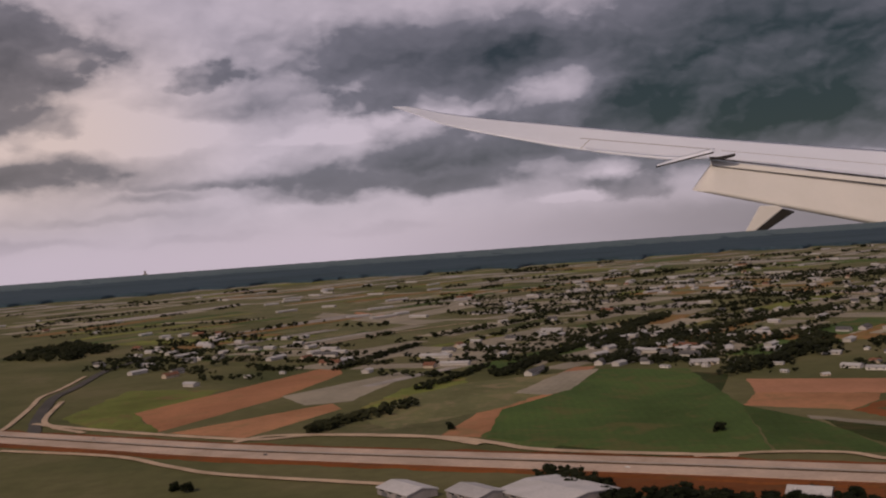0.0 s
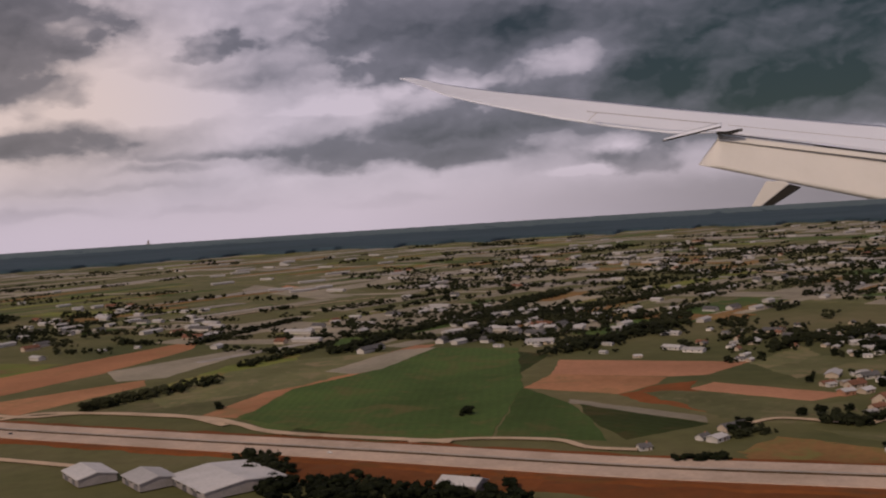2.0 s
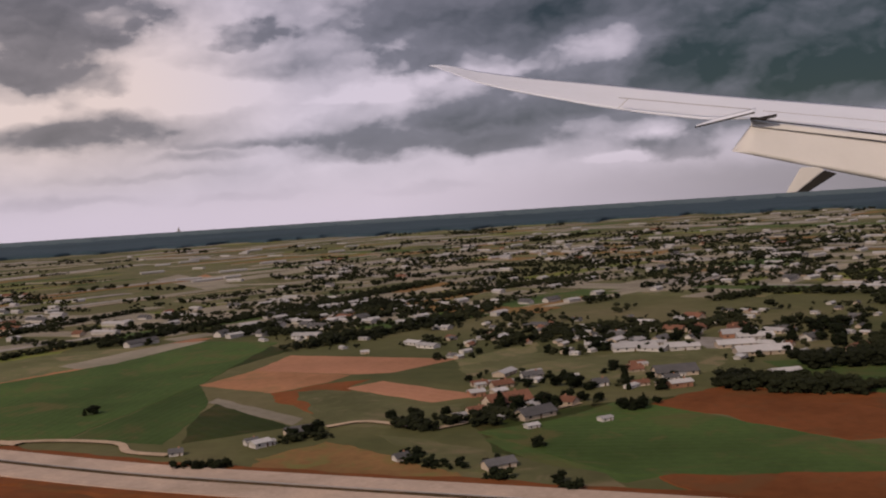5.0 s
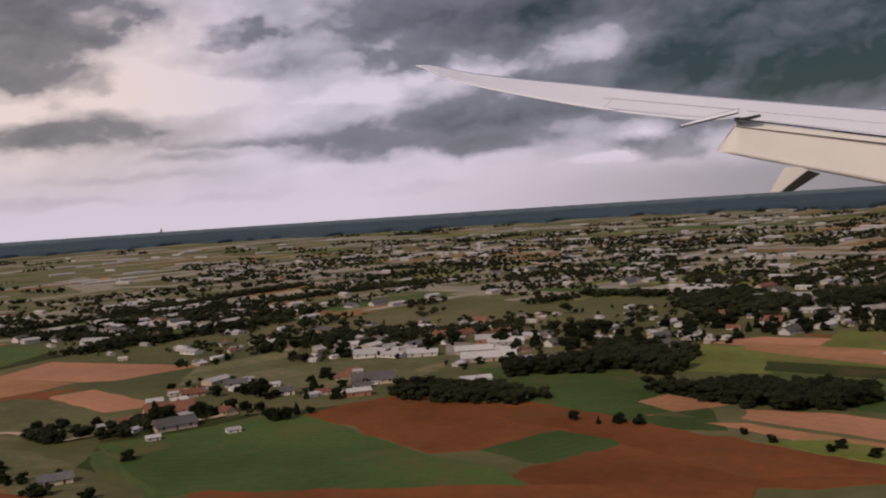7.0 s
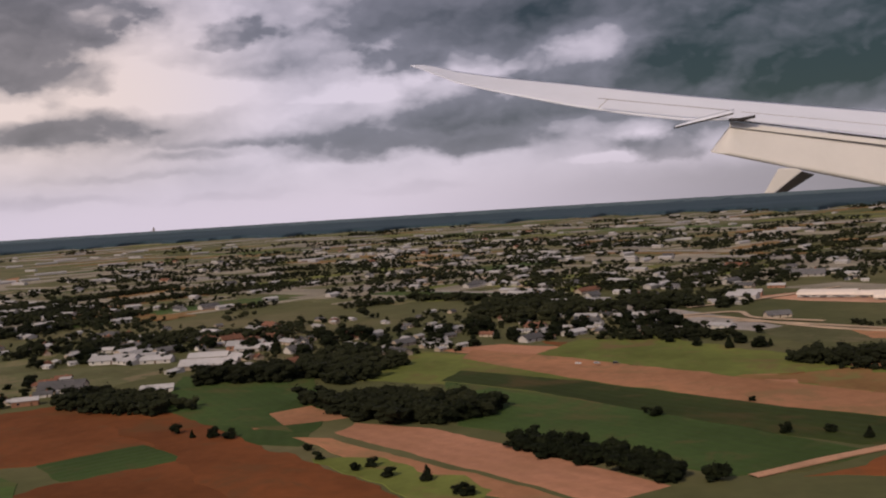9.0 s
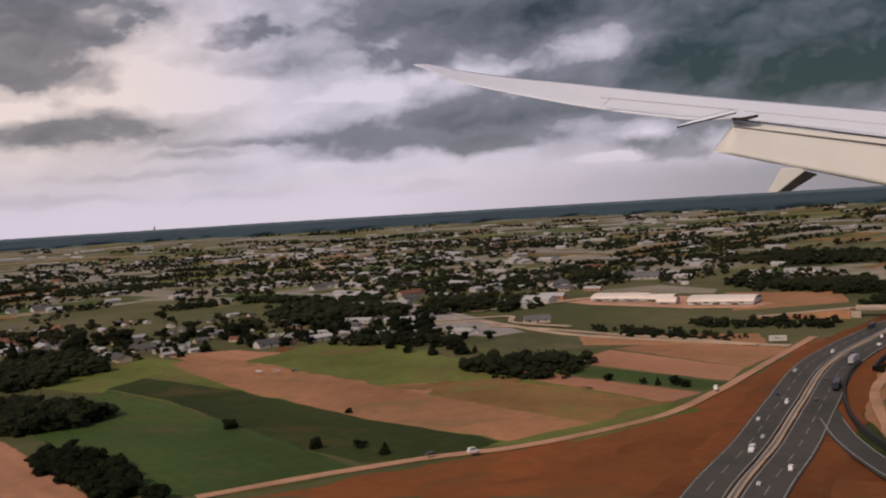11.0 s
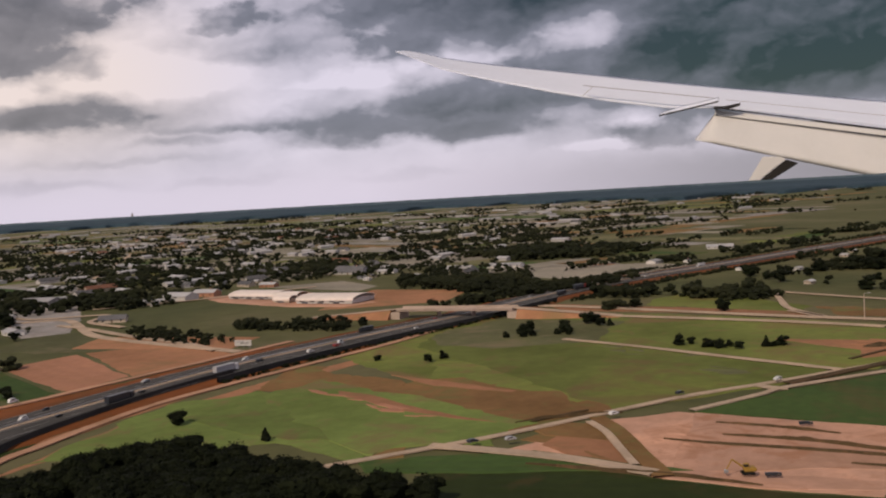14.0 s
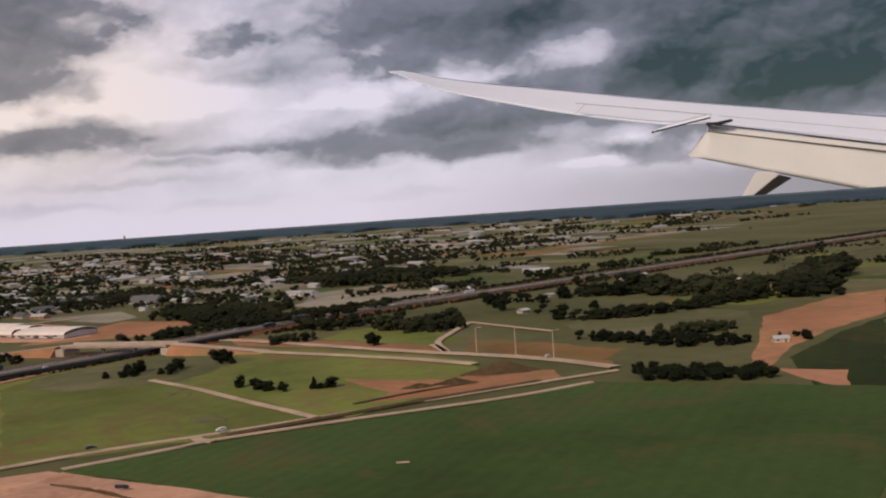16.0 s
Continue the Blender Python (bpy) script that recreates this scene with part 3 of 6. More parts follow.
lane("gravel", 0.45, (110.4, 46.6), (115.5, 41.9), (119.4, 38.0), (121.8, 35.1))
lane("gravel", 0.4, (86.2, 55.9), (88.2, 53.4), (91.6, 48.4), (94.1, 45.3), (96.1, 41.9))
lane("gravel", 0.6, (73.4, 145.1), (80.3, 87.4), (81.2, 82.1))
lane("asphalt", 0.9, (-19.2, 71.6), (-20.6, 78.0), (-21.9, 86.0), (-22.6, 92.0), (-22.2, 99.0), (-22.0, 112.0), (-19.0, 125.0))
lane("gravel", 0.42, (-22.2, 74.6), (-22.3, 77.4), (-23.2, 86.5), (-24.0, 92.7), (-23.5, 97.9), (-23.4, 107.6))
lane("gravel", 0.42, (-15.6, 70.3), (-18.5, 74.2), (-20.1, 78.2), (-20.9, 85.2), (-21.2, 88.4))
lane("gravel", 0.5, (-20.5, 76.7), (-15.4, 71.5), (-9.5, 66.1), (-3.9, 61.6), (-0.2, 61.1), (5.6, 57.6), (8.5, 53.6))
lane("gravel", 0.5, (-5.1, 61.3), (-2.1, 62.1), (6.4, 56.9), (9.1, 53.8), (11.5, 50.4), (19.3, 45.0))
lane("gravel", 0.35, (17.4, 45.8), (20.8, 45.1), (23.8, 43.5), (24.7, 41.6), (26.5, 40.4))
lane("gravel", 0.4, (-19.8, 66.2), (-11.9, 60.5), (-8.1, 55.8), (-4.9, 52.3), (3.3, 46.3))
lane("gravel", 0.3, (32.7, 43.3), (34.5, 43.7), (36.9, 41.2))
lane("gravel", 0.35, (37.2, 41.1), (39.2, 42.1))
lane("gravel", 0.3, (40.8, 42.1), (44.0, 43.9))
lane("gravel", 0.35, (81.1, 63.4), (83.6, 60.1), (87.9, 59.8), (87.7, 56.4), (90.2, 52.8))
lane("gravel", 0.35, (86.2, 63.7), (91.9, 65.6), (99.9, 69.7))
lane("gravel", 0.35, (0.4, 121.3), (10.6, 129.5), (21.2, 136.0))

# ---- fields ----
field("cropdark", 0, (92.8, 31.4), (92.2, 28.0), (91.2, 24.2), (90.7, 20.3), (91.4, 19.9), (92.0, 22.0), (92.5, 24.4), (93.7, 28.0), (95.5, 31.0), (99.5, 36.1), (106.6, 44.9), (104.4, 42.9), (97.9, 36.1), (94.2, 31.8))
field("clay", 0, (93.0, 23.3), (93.9, 26.2), (95.3, 29.3), (99.4, 34.7), (105.0, 39.9), (107.6, 43.2), (106.4, 40.5), (99.0, 32.9), (95.5, 28.0), (93.8, 24.7))
field("earth", 0, (75.7, 24.6), (77.2, 25.3), (80.2, 26.5), (85.1, 28.0), (90.6, 32.5), (98.9, 42.4), (100.7, 43.4), (94.5, 35.3), (90.5, 29.4), (85.8, 21.4))
field("earth", 1, (92.6, 29.5), (91.8, 26.5), (91.3, 24.0), (90.9, 22.4), (89.7, 20.2), (87.8, 20.7))
field("clay", 1, (94.7, 30.5), (98.6, 36.0), (92.5, 25.1), (93.1, 27.2))
field("earth", 0, (21.2, 38.0), (29.5, 33.5), (36.1, 30.0), (30.9, 31.1), (23.7, 33.8), (19.5, 37.6))
field("earth", 1, (9.5, 46.6), (15.5, 42.7), (22.6, 38.3), (21.1, 35.9), (13.4, 39.6))
field("meadow", 1, (73.5, 48.1), (79.1, 52.9), (83.1, 45.1), (85.3, 39.5), (89.3, 30.4), (84.6, 27.7), (79.8, 28.7))
field("meadow", 0, (-18.9, 78.3), (-16.3, 92.3), (-7.6, 87.1), (-11.2, 79.1), (-13.3, 76.9), (-10.3, 67.8), (-15.1, 71.8))
field("plough", 1, (-13.5, 77.8), (-3.4, 91.1), (2.4, 99.0), (2.4, 91.0), (-3.1, 78.7), (-10.4, 68.1))
field("clay", 0, (-9.6, 67.2), (1.1, 73.7), (1.6, 70.7), (-4.6, 62.7))
field("stubble", 0, (-2.7, 79.7), (7.8, 89.0), (8.1, 86.2), (2.4, 74.0), (-0.9, 73.9))
field("meadow", 0, (1.6, 67.3), (7.8, 79.9), (11.9, 82.9), (11.7, 77.2), (6.1, 70.0))
field("olive", 1, (1.3, 66.5), (7.2, 72.1), (12.4, 73.4), (13.3, 69.8), (6.8, 57.2), (-0.2, 61.8))
field("clay", 2, (6.8, 57.2), (12.9, 69.5), (16.2, 68.4), (8.9, 55.8))
field("soil", 0, (13.1, 69.9), (21.2, 81.5), (23.0, 80.9), (16.5, 68.8))
field("crop", 3, (8.9, 56.1), (17.4, 69.9), (22.0, 76.9), (25.1, 76.4), (11.5, 50.1))
field("cropdark", 0, (11.6, 50.1), (20.9, 67.6), (26.9, 75.0), (29.8, 70.2), (25.5, 61.7), (18.7, 47.2))
field("crop", 0, (21.3, 45.2), (25.2, 57.8), (26.5, 52.1), (26.5, 47.6), (25.9, 42.7))
field("clay", 0, (25.2, 57.6), (27.9, 61.6), (33.8, 57.2), (32.4, 55.2), (29.6, 53.2))
field("soil", 0, (27.9, 61.6), (29.8, 67.2), (40.3, 60.1), (36.1, 56.7), (33.9, 57.4))
field("soil", 0, (33.4, 52.9), (35.5, 54.2), (40.2, 47.8), (37.6, 47.1))
field("earth", 0, (29.6, 53.0), (32.3, 54.9), (34.9, 55.2), (33.3, 52.7), (36.1, 47.3), (33.1, 45.0), (30.3, 49.8))
field("stubble", 0, (26.8, 53.0), (31.6, 45.8), (31.1, 44.5), (26.5, 51.8))
field("cropdark", 1, (26.9, 51.3), (31.1, 44.2), (30.0, 43.7), (26.7, 42.6), (26.4, 47.7))
field("umber", 0, (30.5, 39.1), (33.0, 40.3), (35.6, 36.4), (37.8, 33.1), (41.4, 30.4), (38.3, 30.8), (29.9, 35.8))
field("cropdark", 0, (39.0, 41.4), (44.4, 43.7), (49.1, 43.9), (42.2, 32.0), (39.1, 35.1))
field("olive", 0, (40.1, 59.7), (46.1, 64.7), (43.6, 55.6), (39.9, 53.3))
field("olive", 3, (11.2, 77.7), (18.8, 78.5), (17.0, 70.3), (11.6, 64.5), (4.2, 60.8), (2.4, 66.5), (7.1, 74.0))
field("stubble", 4, (13.9, 70.6), (19.7, 79.1), (22.7, 79.1), (17.8, 69.7), (15.7, 68.4))
field("crop", 4, (9.1, 55.4), (11.7, 64.0), (17.8, 69.7), (22.7, 78.8), (28.4, 74.8), (25.2, 57.8), (21.2, 45.6), (16.0, 47.2))
field("crop", 1, (38.9, 38.7), (40.8, 39.9), (46.1, 44.2), (48.1, 37.1), (49.8, 33.7), (46.6, 32.5), (42.6, 31.1), (40.4, 33.9))
field("olive", 1, (39.9, 57.2), (45.0, 60.1), (47.6, 56.3), (46.7, 51.2), (42.6, 52.0))
field("olive", 1, (30.8, 53.3), (33.9, 51.9), (37.2, 46.3), (39.3, 46.2), (36.9, 41.4), (32.6, 43.7))
field("olive", 2, (34.9, 41.2), (37.1, 39.3), (40.4, 34.7), (41.9, 32.7), (42.6, 30.6), (39.4, 31.6), (36.6, 36.0))
field("earth", 1, (47.0, 42.8), (51.2, 45.4), (55.1, 41.5), (57.2, 41.5), (59.6, 35.6), (61.6, 32.2), (57.0, 34.2), (53.8, 34.0), (51.5, 33.9))
field("crop", 2, (53.2, 33.8), (56.3, 35.6), (58.4, 33.3), (56.9, 31.4), (54.7, 31.3))
field("earth", 3, (54.7, 31.1), (58.3, 32.9), (61.5, 32.6), (63.4, 28.6), (63.9, 25.3), (53.2, 28.7))
field("crop", 4, (38.9, 40.1), (43.9, 41.4), (47.0, 42.5), (51.3, 33.9), (53.3, 31.5), (54.2, 28.4), (42.6, 31.9))
field("crop", 2, (55.9, 48.8), (62.1, 47.6), (62.7, 37.5), (61.9, 33.3), (59.8, 34.5), (58.0, 38.3), (56.1, 42.0))
field("clay", 3, (59.7, 38.7), (62.1, 40.4), (63.6, 37.4), (60.1, 36.6))
field("earth", 4, (53.5, 40.8), (56.9, 40.2), (60.0, 34.9), (63.3, 29.2), (65.0, 25.9), (60.2, 27.5), (57.7, 33.6))
field("crop", 4, (55.4, 50.9), (58.5, 50.2), (61.8, 42.4), (60.5, 39.3), (61.6, 35.6), (57.9, 38.7), (55.8, 42.5))
field("soil", 0, (63.1, 34.9), (63.8, 36.3), (66.7, 34.1), (71.9, 25.0), (69.8, 24.1))
field("clay", 3, (61.6, 34.7), (62.9, 34.0), (69.6, 24.0), (68.0, 24.6), (64.6, 28.9))
field("meadow", 4, (62.5, 31.1), (64.3, 31.2), (67.4, 26.0), (66.7, 25.1), (65.3, 25.6))
field("cropdark", 0, (69.5, 38.7), (74.2, 35.3), (77.7, 31.0), (74.6, 25.5), (74.1, 25.8), (73.0, 28.7), (69.3, 33.7))
field("meadow", 1, (62.4, 47.4), (67.3, 53.6), (71.2, 49.7), (74.7, 42.9), (77.3, 33.7), (75.7, 33.8), (70.0, 38.7), (68.4, 42.1))
field("soil", 2, (68.6, 53.4), (72.1, 53.7), (74.6, 51.3), (81.7, 38.0), (80.0, 35.1), (74.5, 42.2), (72.4, 47.7))
field("earth", 2, (74.3, 53.6), (79.9, 49.3), (84.1, 42.2), (81.8, 38.2), (74.8, 51.1))
field("clay", 3, (69.5, 49.6), (70.4, 52.6), (73.3, 49.1), (81.1, 36.5), (85.5, 29.7), (82.7, 28.4), (78.5, 33.4), (73.6, 41.1))
field("cropdark", 2, (67.8, 43.7), (69.0, 46.1), (73.6, 40.8), (78.5, 33.4), (82.5, 28.4), (80.6, 27.0), (78.4, 27.4), (77.1, 29.1), (71.2, 39.4))
field("crop", 2, (67.5, 34.5), (67.9, 43.4), (71.2, 39.2), (77.1, 28.9), (78.4, 26.5), (75.8, 25.2), (73.5, 25.5), (72.2, 27.5))
field("meadow", 3, (73.3, 49.1), (76.5, 53.6), (80.1, 52.7), (83.3, 44.0), (86.6, 38.4), (84.6, 39.8), (84.1, 39.2), (79.5, 39.1))
field("umber", 4, (79.5, 38.9), (84.1, 39.2), (88.7, 31.9), (86.2, 30.1), (85.5, 29.9))
field("soil", 4, (84.2, 40.0), (85.0, 40.7), (90.2, 33.0), (88.7, 31.9))
field("crop", 0, (85.9, 40.2), (87.3, 41.5), (91.7, 34.3), (90.4, 33.3))
field("soil", 0, (87.6, 41.4), (90.0, 44.0), (93.5, 37.1), (91.9, 34.7))
field("clay", 0, (90.3, 44.3), (93.6, 45.3), (97.0, 40.8), (93.6, 37.1))
field("olive", 1, (85.7, 55.8), (89.2, 49.9), (93.5, 45.1), (90.4, 44.5), (85.7, 46.3))
field("rosy", 3, (92.5, 67.5), (94.0, 63.6), (98.3, 58.0), (101.5, 55.8), (103.5, 57.2), (102.0, 63.0), (97.0, 69.0))
field("clay", 0, (103.7, 65.0), (109.6, 60.7), (107.1, 55.0), (100.2, 55.0))
field("stubble", 0, (101.9, 73.6), (104.1, 67.7), (102.7, 65.0), (96.1, 72.8))
field("earth", 1, (83.8, 24.6), (86.5, 27.4), (88.6, 29.8), (91.8, 32.6), (91.9, 31.9), (89.3, 27.7), (87.1, 22.5), (81.2, 24.3))
field("earth", 2, (87.6, 22.3), (89.3, 24.3), (91.6, 27.6), (92.1, 27.8), (91.1, 25.4), (90.4, 21.4))
field("bright", 1, (93.4, 24.6), (95.8, 30.9), (98.8, 32.1), (100.7, 27.9), (102.2, 25.3), (101.1, 22.4), (99.6, 24.5), (95.4, 24.5))
field("umber", 2, (99.8, 36.6), (102.7, 32.0), (105.8, 27.9), (102.1, 21.5), (101.3, 22.9), (102.1, 25.2), (100.7, 28.1), (99.0, 32.2))
field("meadow", 1, (101.2, 38.1), (105.6, 44.9), (110.4, 44.2), (110.8, 36.8), (106.4, 29.1), (103.1, 33.0))
field("meadow", 2, (109.0, 44.5), (110.5, 47.0), (115.6, 42.2), (121.9, 35.4), (118.1, 28.8), (112.9, 28.1), (108.9, 33.2))
field("meadow", 2, (104.4, 35.4), (108.9, 33.0), (112.6, 28.7), (111.6, 26.9), (108.7, 25.6), (106.5, 29.0), (104.1, 32.0))
field("umber", 3, (101.5, 31.1), (104.8, 31.7), (108.8, 26.0), (108.0, 24.5), (105.3, 23.9), (103.8, 26.1), (102.4, 28.1))
field("bright", 4, (96.7, 28.8), (100.4, 32.6), (102.7, 28.0), (104.9, 24.0), (104.5, 22.7), (102.4, 23.7), (99.9, 24.9), (98.5, 26.0))
field("rosy", 0, (104.7, 22.1), (106.5, 23.1), (107.8, 24.2), (109.9, 24.5), (111.4, 23.1), (113.4, 20.7), (111.0, 16.5), (109.0, 17.9), (107.5, 19.0), (106.0, 20.9))
field("umber", 1, (105.7, 23.1), (107.5, 23.7), (107.2, 21.2), (106.8, 20.6), (105.7, 21.7))
field("cropdark", 0, (103.1, 21.9), (105.9, 20.4), (107.4, 18.9), (108.9, 17.8), (110.9, 16.4), (109.4, 16.9), (102.8, 18.9))
field("cropdark", 1, (110.3, 23.9), (113.2, 25.0), (116.7, 26.3), (113.4, 20.7), (111.8, 22.7))
field("rosy", 2, (107.5, 23.6), (110.5, 23.5), (113.8, 21.2), (114.9, 19.6), (116.3, 17.8), (118.6, 16.5), (118.4, 16.1), (107.6, 19.7))
field("bright", 5, (98.7, 30.9), (100.6, 33.2), (103.3, 29.1), (106.1, 24.5), (103.6, 23.3), (101.3, 22.7))
field("rosy", 3, (110.3, 24.2), (112.1, 22.6), (114.0, 21.3), (116.7, 18.6), (118.7, 17.7), (122.0, 15.4), (108.6, 19.1), (114.4, 15.7), (109.2, 17.7), (107.6, 18.9))
field("crop", 4, (110.3, 24.3), (113.5, 25.9), (117.2, 27.0), (121.6, 28.1), (124.8, 29.6), (129.8, 26.4), (131.6, 25.2), (126.2, 16.1), (117.8, 18.5), (118.6, 17.5), (115.9, 19.6), (115.1, 20.2), (113.9, 21.2), (112.4, 22.5), (111.3, 23.5))
field("meadow", 4, (104.2, 39.1), (108.0, 45.9), (110.9, 42.7), (113.8, 33.0), (116.2, 27.6), (113.6, 26.6), (108.5, 25.4))
field("meadow", 3, (110.9, 42.7), (112.4, 46.4), (119.3, 39.9), (122.1, 35.9), (120.4, 30.6), (117.2, 28.0), (116.2, 28.1), (113.8, 33.0))
field("clay", 4, (118.7, 31.5), (121.7, 33.1), (124.1, 32.6), (123.9, 31.1), (120.3, 29.9), (117.7, 29.5))
field("clay", 0, (111.5, 50.8), (117.1, 45.5), (121.2, 41.1), (120.8, 39.5), (116.1, 44.0), (112.4, 47.0))
field("meadow", 0, (116.0, 47.1), (120.1, 51.8), (122.6, 42.5), (121.2, 41.1), (118.5, 44.1))
field("umber", 0, (122.8, 42.3), (125.9, 38.6), (127.1, 35.8), (126.1, 32.7), (124.5, 34.4), (122.5, 38.8))
field("clay", 0, (130.3, 30.9), (135.6, 41.8), (142.7, 47.8), (145.1, 48.4), (140.2, 39.9), (136.2, 36.7), (132.8, 33.3), (130.0, 29.1))
field("cropdark", 0, (131.7, 31.1), (135.5, 35.2), (139.4, 38.6), (131.6, 25.2), (130.1, 26.3))
field("soil", 1, (130.3, 29.3), (132.0, 28.0), (130.8, 25.7), (130.4, 26.3))
field("olive", 0, (127.4, 44.7), (131.9, 51.1), (136.1, 44.1), (132.4, 37.5), (127.7, 37.0))
field("clay", 3, (105.8, 22.3), (107.0, 23.9), (107.7, 24.3), (107.8, 22.1), (107.6, 19.3), (106.4, 20.4))
field("umber", 4, (106.3, 24.0), (106.9, 24.3), (107.4, 23.6), (107.4, 22.3), (106.8, 22.6), (106.3, 23.1))
field("umber", 4, (106.4, 21.3), (107.0, 21.4), (107.0, 20.7), (106.6, 20.8))
field("clay", 6, (101.1, 31.0), (102.1, 29.9), (103.3, 27.6), (104.1, 26.3), (105.2, 24.9), (104.1, 25.8), (103.2, 26.9), (101.9, 29.0), (101.1, 30.2))
field("clay", 4, (102.9, 33.2), (104.4, 31.3), (106.5, 28.8), (106.3, 28.6), (104.1, 30.6))
field("crop", 4, (101.4, 22.3), (104.4, 22.0), (105.5, 21.8), (108.4, 19.2), (101.7, 21.2))
field("earth", 5, (43.7, 31.5), (51.3, 29.6), (60.1, 27.1), (58.0, 23.3), (44.4, 27.7))
field("clay", 2, (89.8, 49.6), (97.6, 45.5), (96.7, 42.4), (89.3, 46.0))
field("olive", 0, (-29.8, 242.5), (-21.2, 285.9), (14.3, 201.4), (22.8, 130.4), (18.6, 114.5), (9.7, 119.6))
field("stubble", 1, (0.5, 175.3), (2.4, 188.4), (18.6, 142.2), (14.1, 140.4))
field("clay", 1, (7.4, 176.5), (8.1, 181.9), (15.2, 157.0), (14.6, 155.2))
field("yard", 0, (55.1, 61.9), (58.3, 58.8), (57.8, 54.8), (54.3, 54.1))
field("yard", 2, (79.0, 71.0), (82.9, 73.5), (86.8, 58.3), (86.4, 52.7), (83.9, 54.7))
field("yard", 3, (83.1, 56.5), (86.5, 57.0), (87.6, 52.5), (85.6, 51.4))
field("stubble", 0, (115.5, 75.5), (122.3, 76.8), (123.2, 64.6), (118.8, 62.4), (114.6, 66.4))
field("clay", 1, (119.6, 73.8), (122.1, 73.2), (121.5, 66.4), (118.8, 66.8))
field("olive", 5, (105.2, 42.0), (109.1, 45.8), (113.7, 41.8), (110.8, 36.8), (107.1, 37.3), (105.1, 39.1))
field("olive", 2, (43.3, 55.8), (47.3, 57.2), (56.2, 56.1), (52.2, 49.3), (46.9, 49.0), (43.3, 51.3))
field("clay", 5, (117.0, 34.4), (120.3, 32.4), (122.7, 33.6), (121.0, 30.8), (118.5, 30.9))
field("stubble", 2, (114.2, 67.1), (116.7, 73.2), (124.0, 71.7), (127.9, 65.2), (122.5, 62.2), (116.1, 63.5))


def flecks(kind, count, wide, *points):
    """Small scuffed patches of bare ground scattered along a line."""
    line = smooth_line(points, 0.1)
    for k in range(count):
        q = random.choice(line)
        x, y, r = q.x + random.gauss(0, wide), q.y + random.gauss(0, wide), random.uniform(0.10, 0.28)
        turn = random.uniform(-0.3, 0.3) - 0.75
        shape = [(r * random.uniform(1.4, 3.2) * math.cos(a), r * random.uniform(0.35, 0.8) * math.sin(a)) for a in (0.2, 1.2, 2.2, 3.3, 4.3, 5.4)]
        field(kind, 8 + 0.1 * k, *((x + u * math.cos(turn) - v * math.sin(turn), y + u * math.sin(turn) + v * math.cos(turn)) for u, v in shape))


flecks("soil", 12, 0.16, (100.7, 31.1), (102.2, 28.3), (103.6, 25.6))
flecks("clay", 9, 0.25, (118.6, 32.1), (120.2, 32.2), (121.9, 31.9))
flecks("olive", 8, 0.3, (110.9, 35.9), (112.6, 32.6), (113.2, 29.2))


HEADINGS = ((46, 42, 50, 40, -36), (-50, 38, 34, -54, 40))      # of the strips, west and east of the town


def far_fields():
    """Narrow strips of farmland out towards the forest."""
    # pale stubble and yard recur here, their tone standing for distant haze
    kinds = ["olive", "meadow", "stubble", "olive", "olive", "stubble", "stubble", "yard", "stubble", "crop", "umber", "yard"]
    for k in range(620):
        y = 88 + 330 * random.random() ** 1.5
        x = random.uniform(-0.55, 0.75) * y + 60
        if any(inside(x, y, p) for p in OCCUPIED[:120]):
            continue
        turn, long, wide = radians(random.choice(HEADINGS[x > 50]) + random.uniform(-6, 6)), random.uniform(8, 34) * (0.7 + y / 300), random.uniform(1.2, 5.5) * (0.7 + y / 300)
        ca, sa = math.cos(turn), math.sin(turn)
        field(random.choice(kinds), 1 + k * 0.02, *((x + u * ca - v * sa, y + u * sa + v * ca) for u, v in ((-long / 2, -wide / 2), (long / 2, -wide / 2), (long / 2, wide / 2), (-long / 2, wide / 2))))


PLAN_FIELDS = len(OCCUPIED)
far_fields()


def side_fields():
    """Grass strips east of the motorway."""
    for k in range(90):
        x, y = random.uniform(112, 215), random.uniform(50, 110)
        if any(inside(x, y, p) for p in OCCUPIED[:PLAN_FIELDS]) or any((q.x - x) ** 2 + (q.y - y) ** 2 < 60 for q in MOTORWAY[::3]):
            continue
        turn, long, wide = radians(random.choice((34, 38, -52)) + random.uniform(-5, 5)), random.uniform(5, 16), random.uniform(1.5, 4)
        ca, sa = math.cos(turn), math.sin(turn)
        field(random.choice(("olive", "meadow", "meadow", "crop", "olive", "stubble", "cropdark", "umber")), 1 + k * 0.05, *((x + u * ca - v * sa, y + u * sa + v * ca) for u, v in ((-long / 2, -wide / 2), (long / 2, -wide / 2), (long / 2, wide / 2), (-long / 2, wide / 2))))


side_fields()


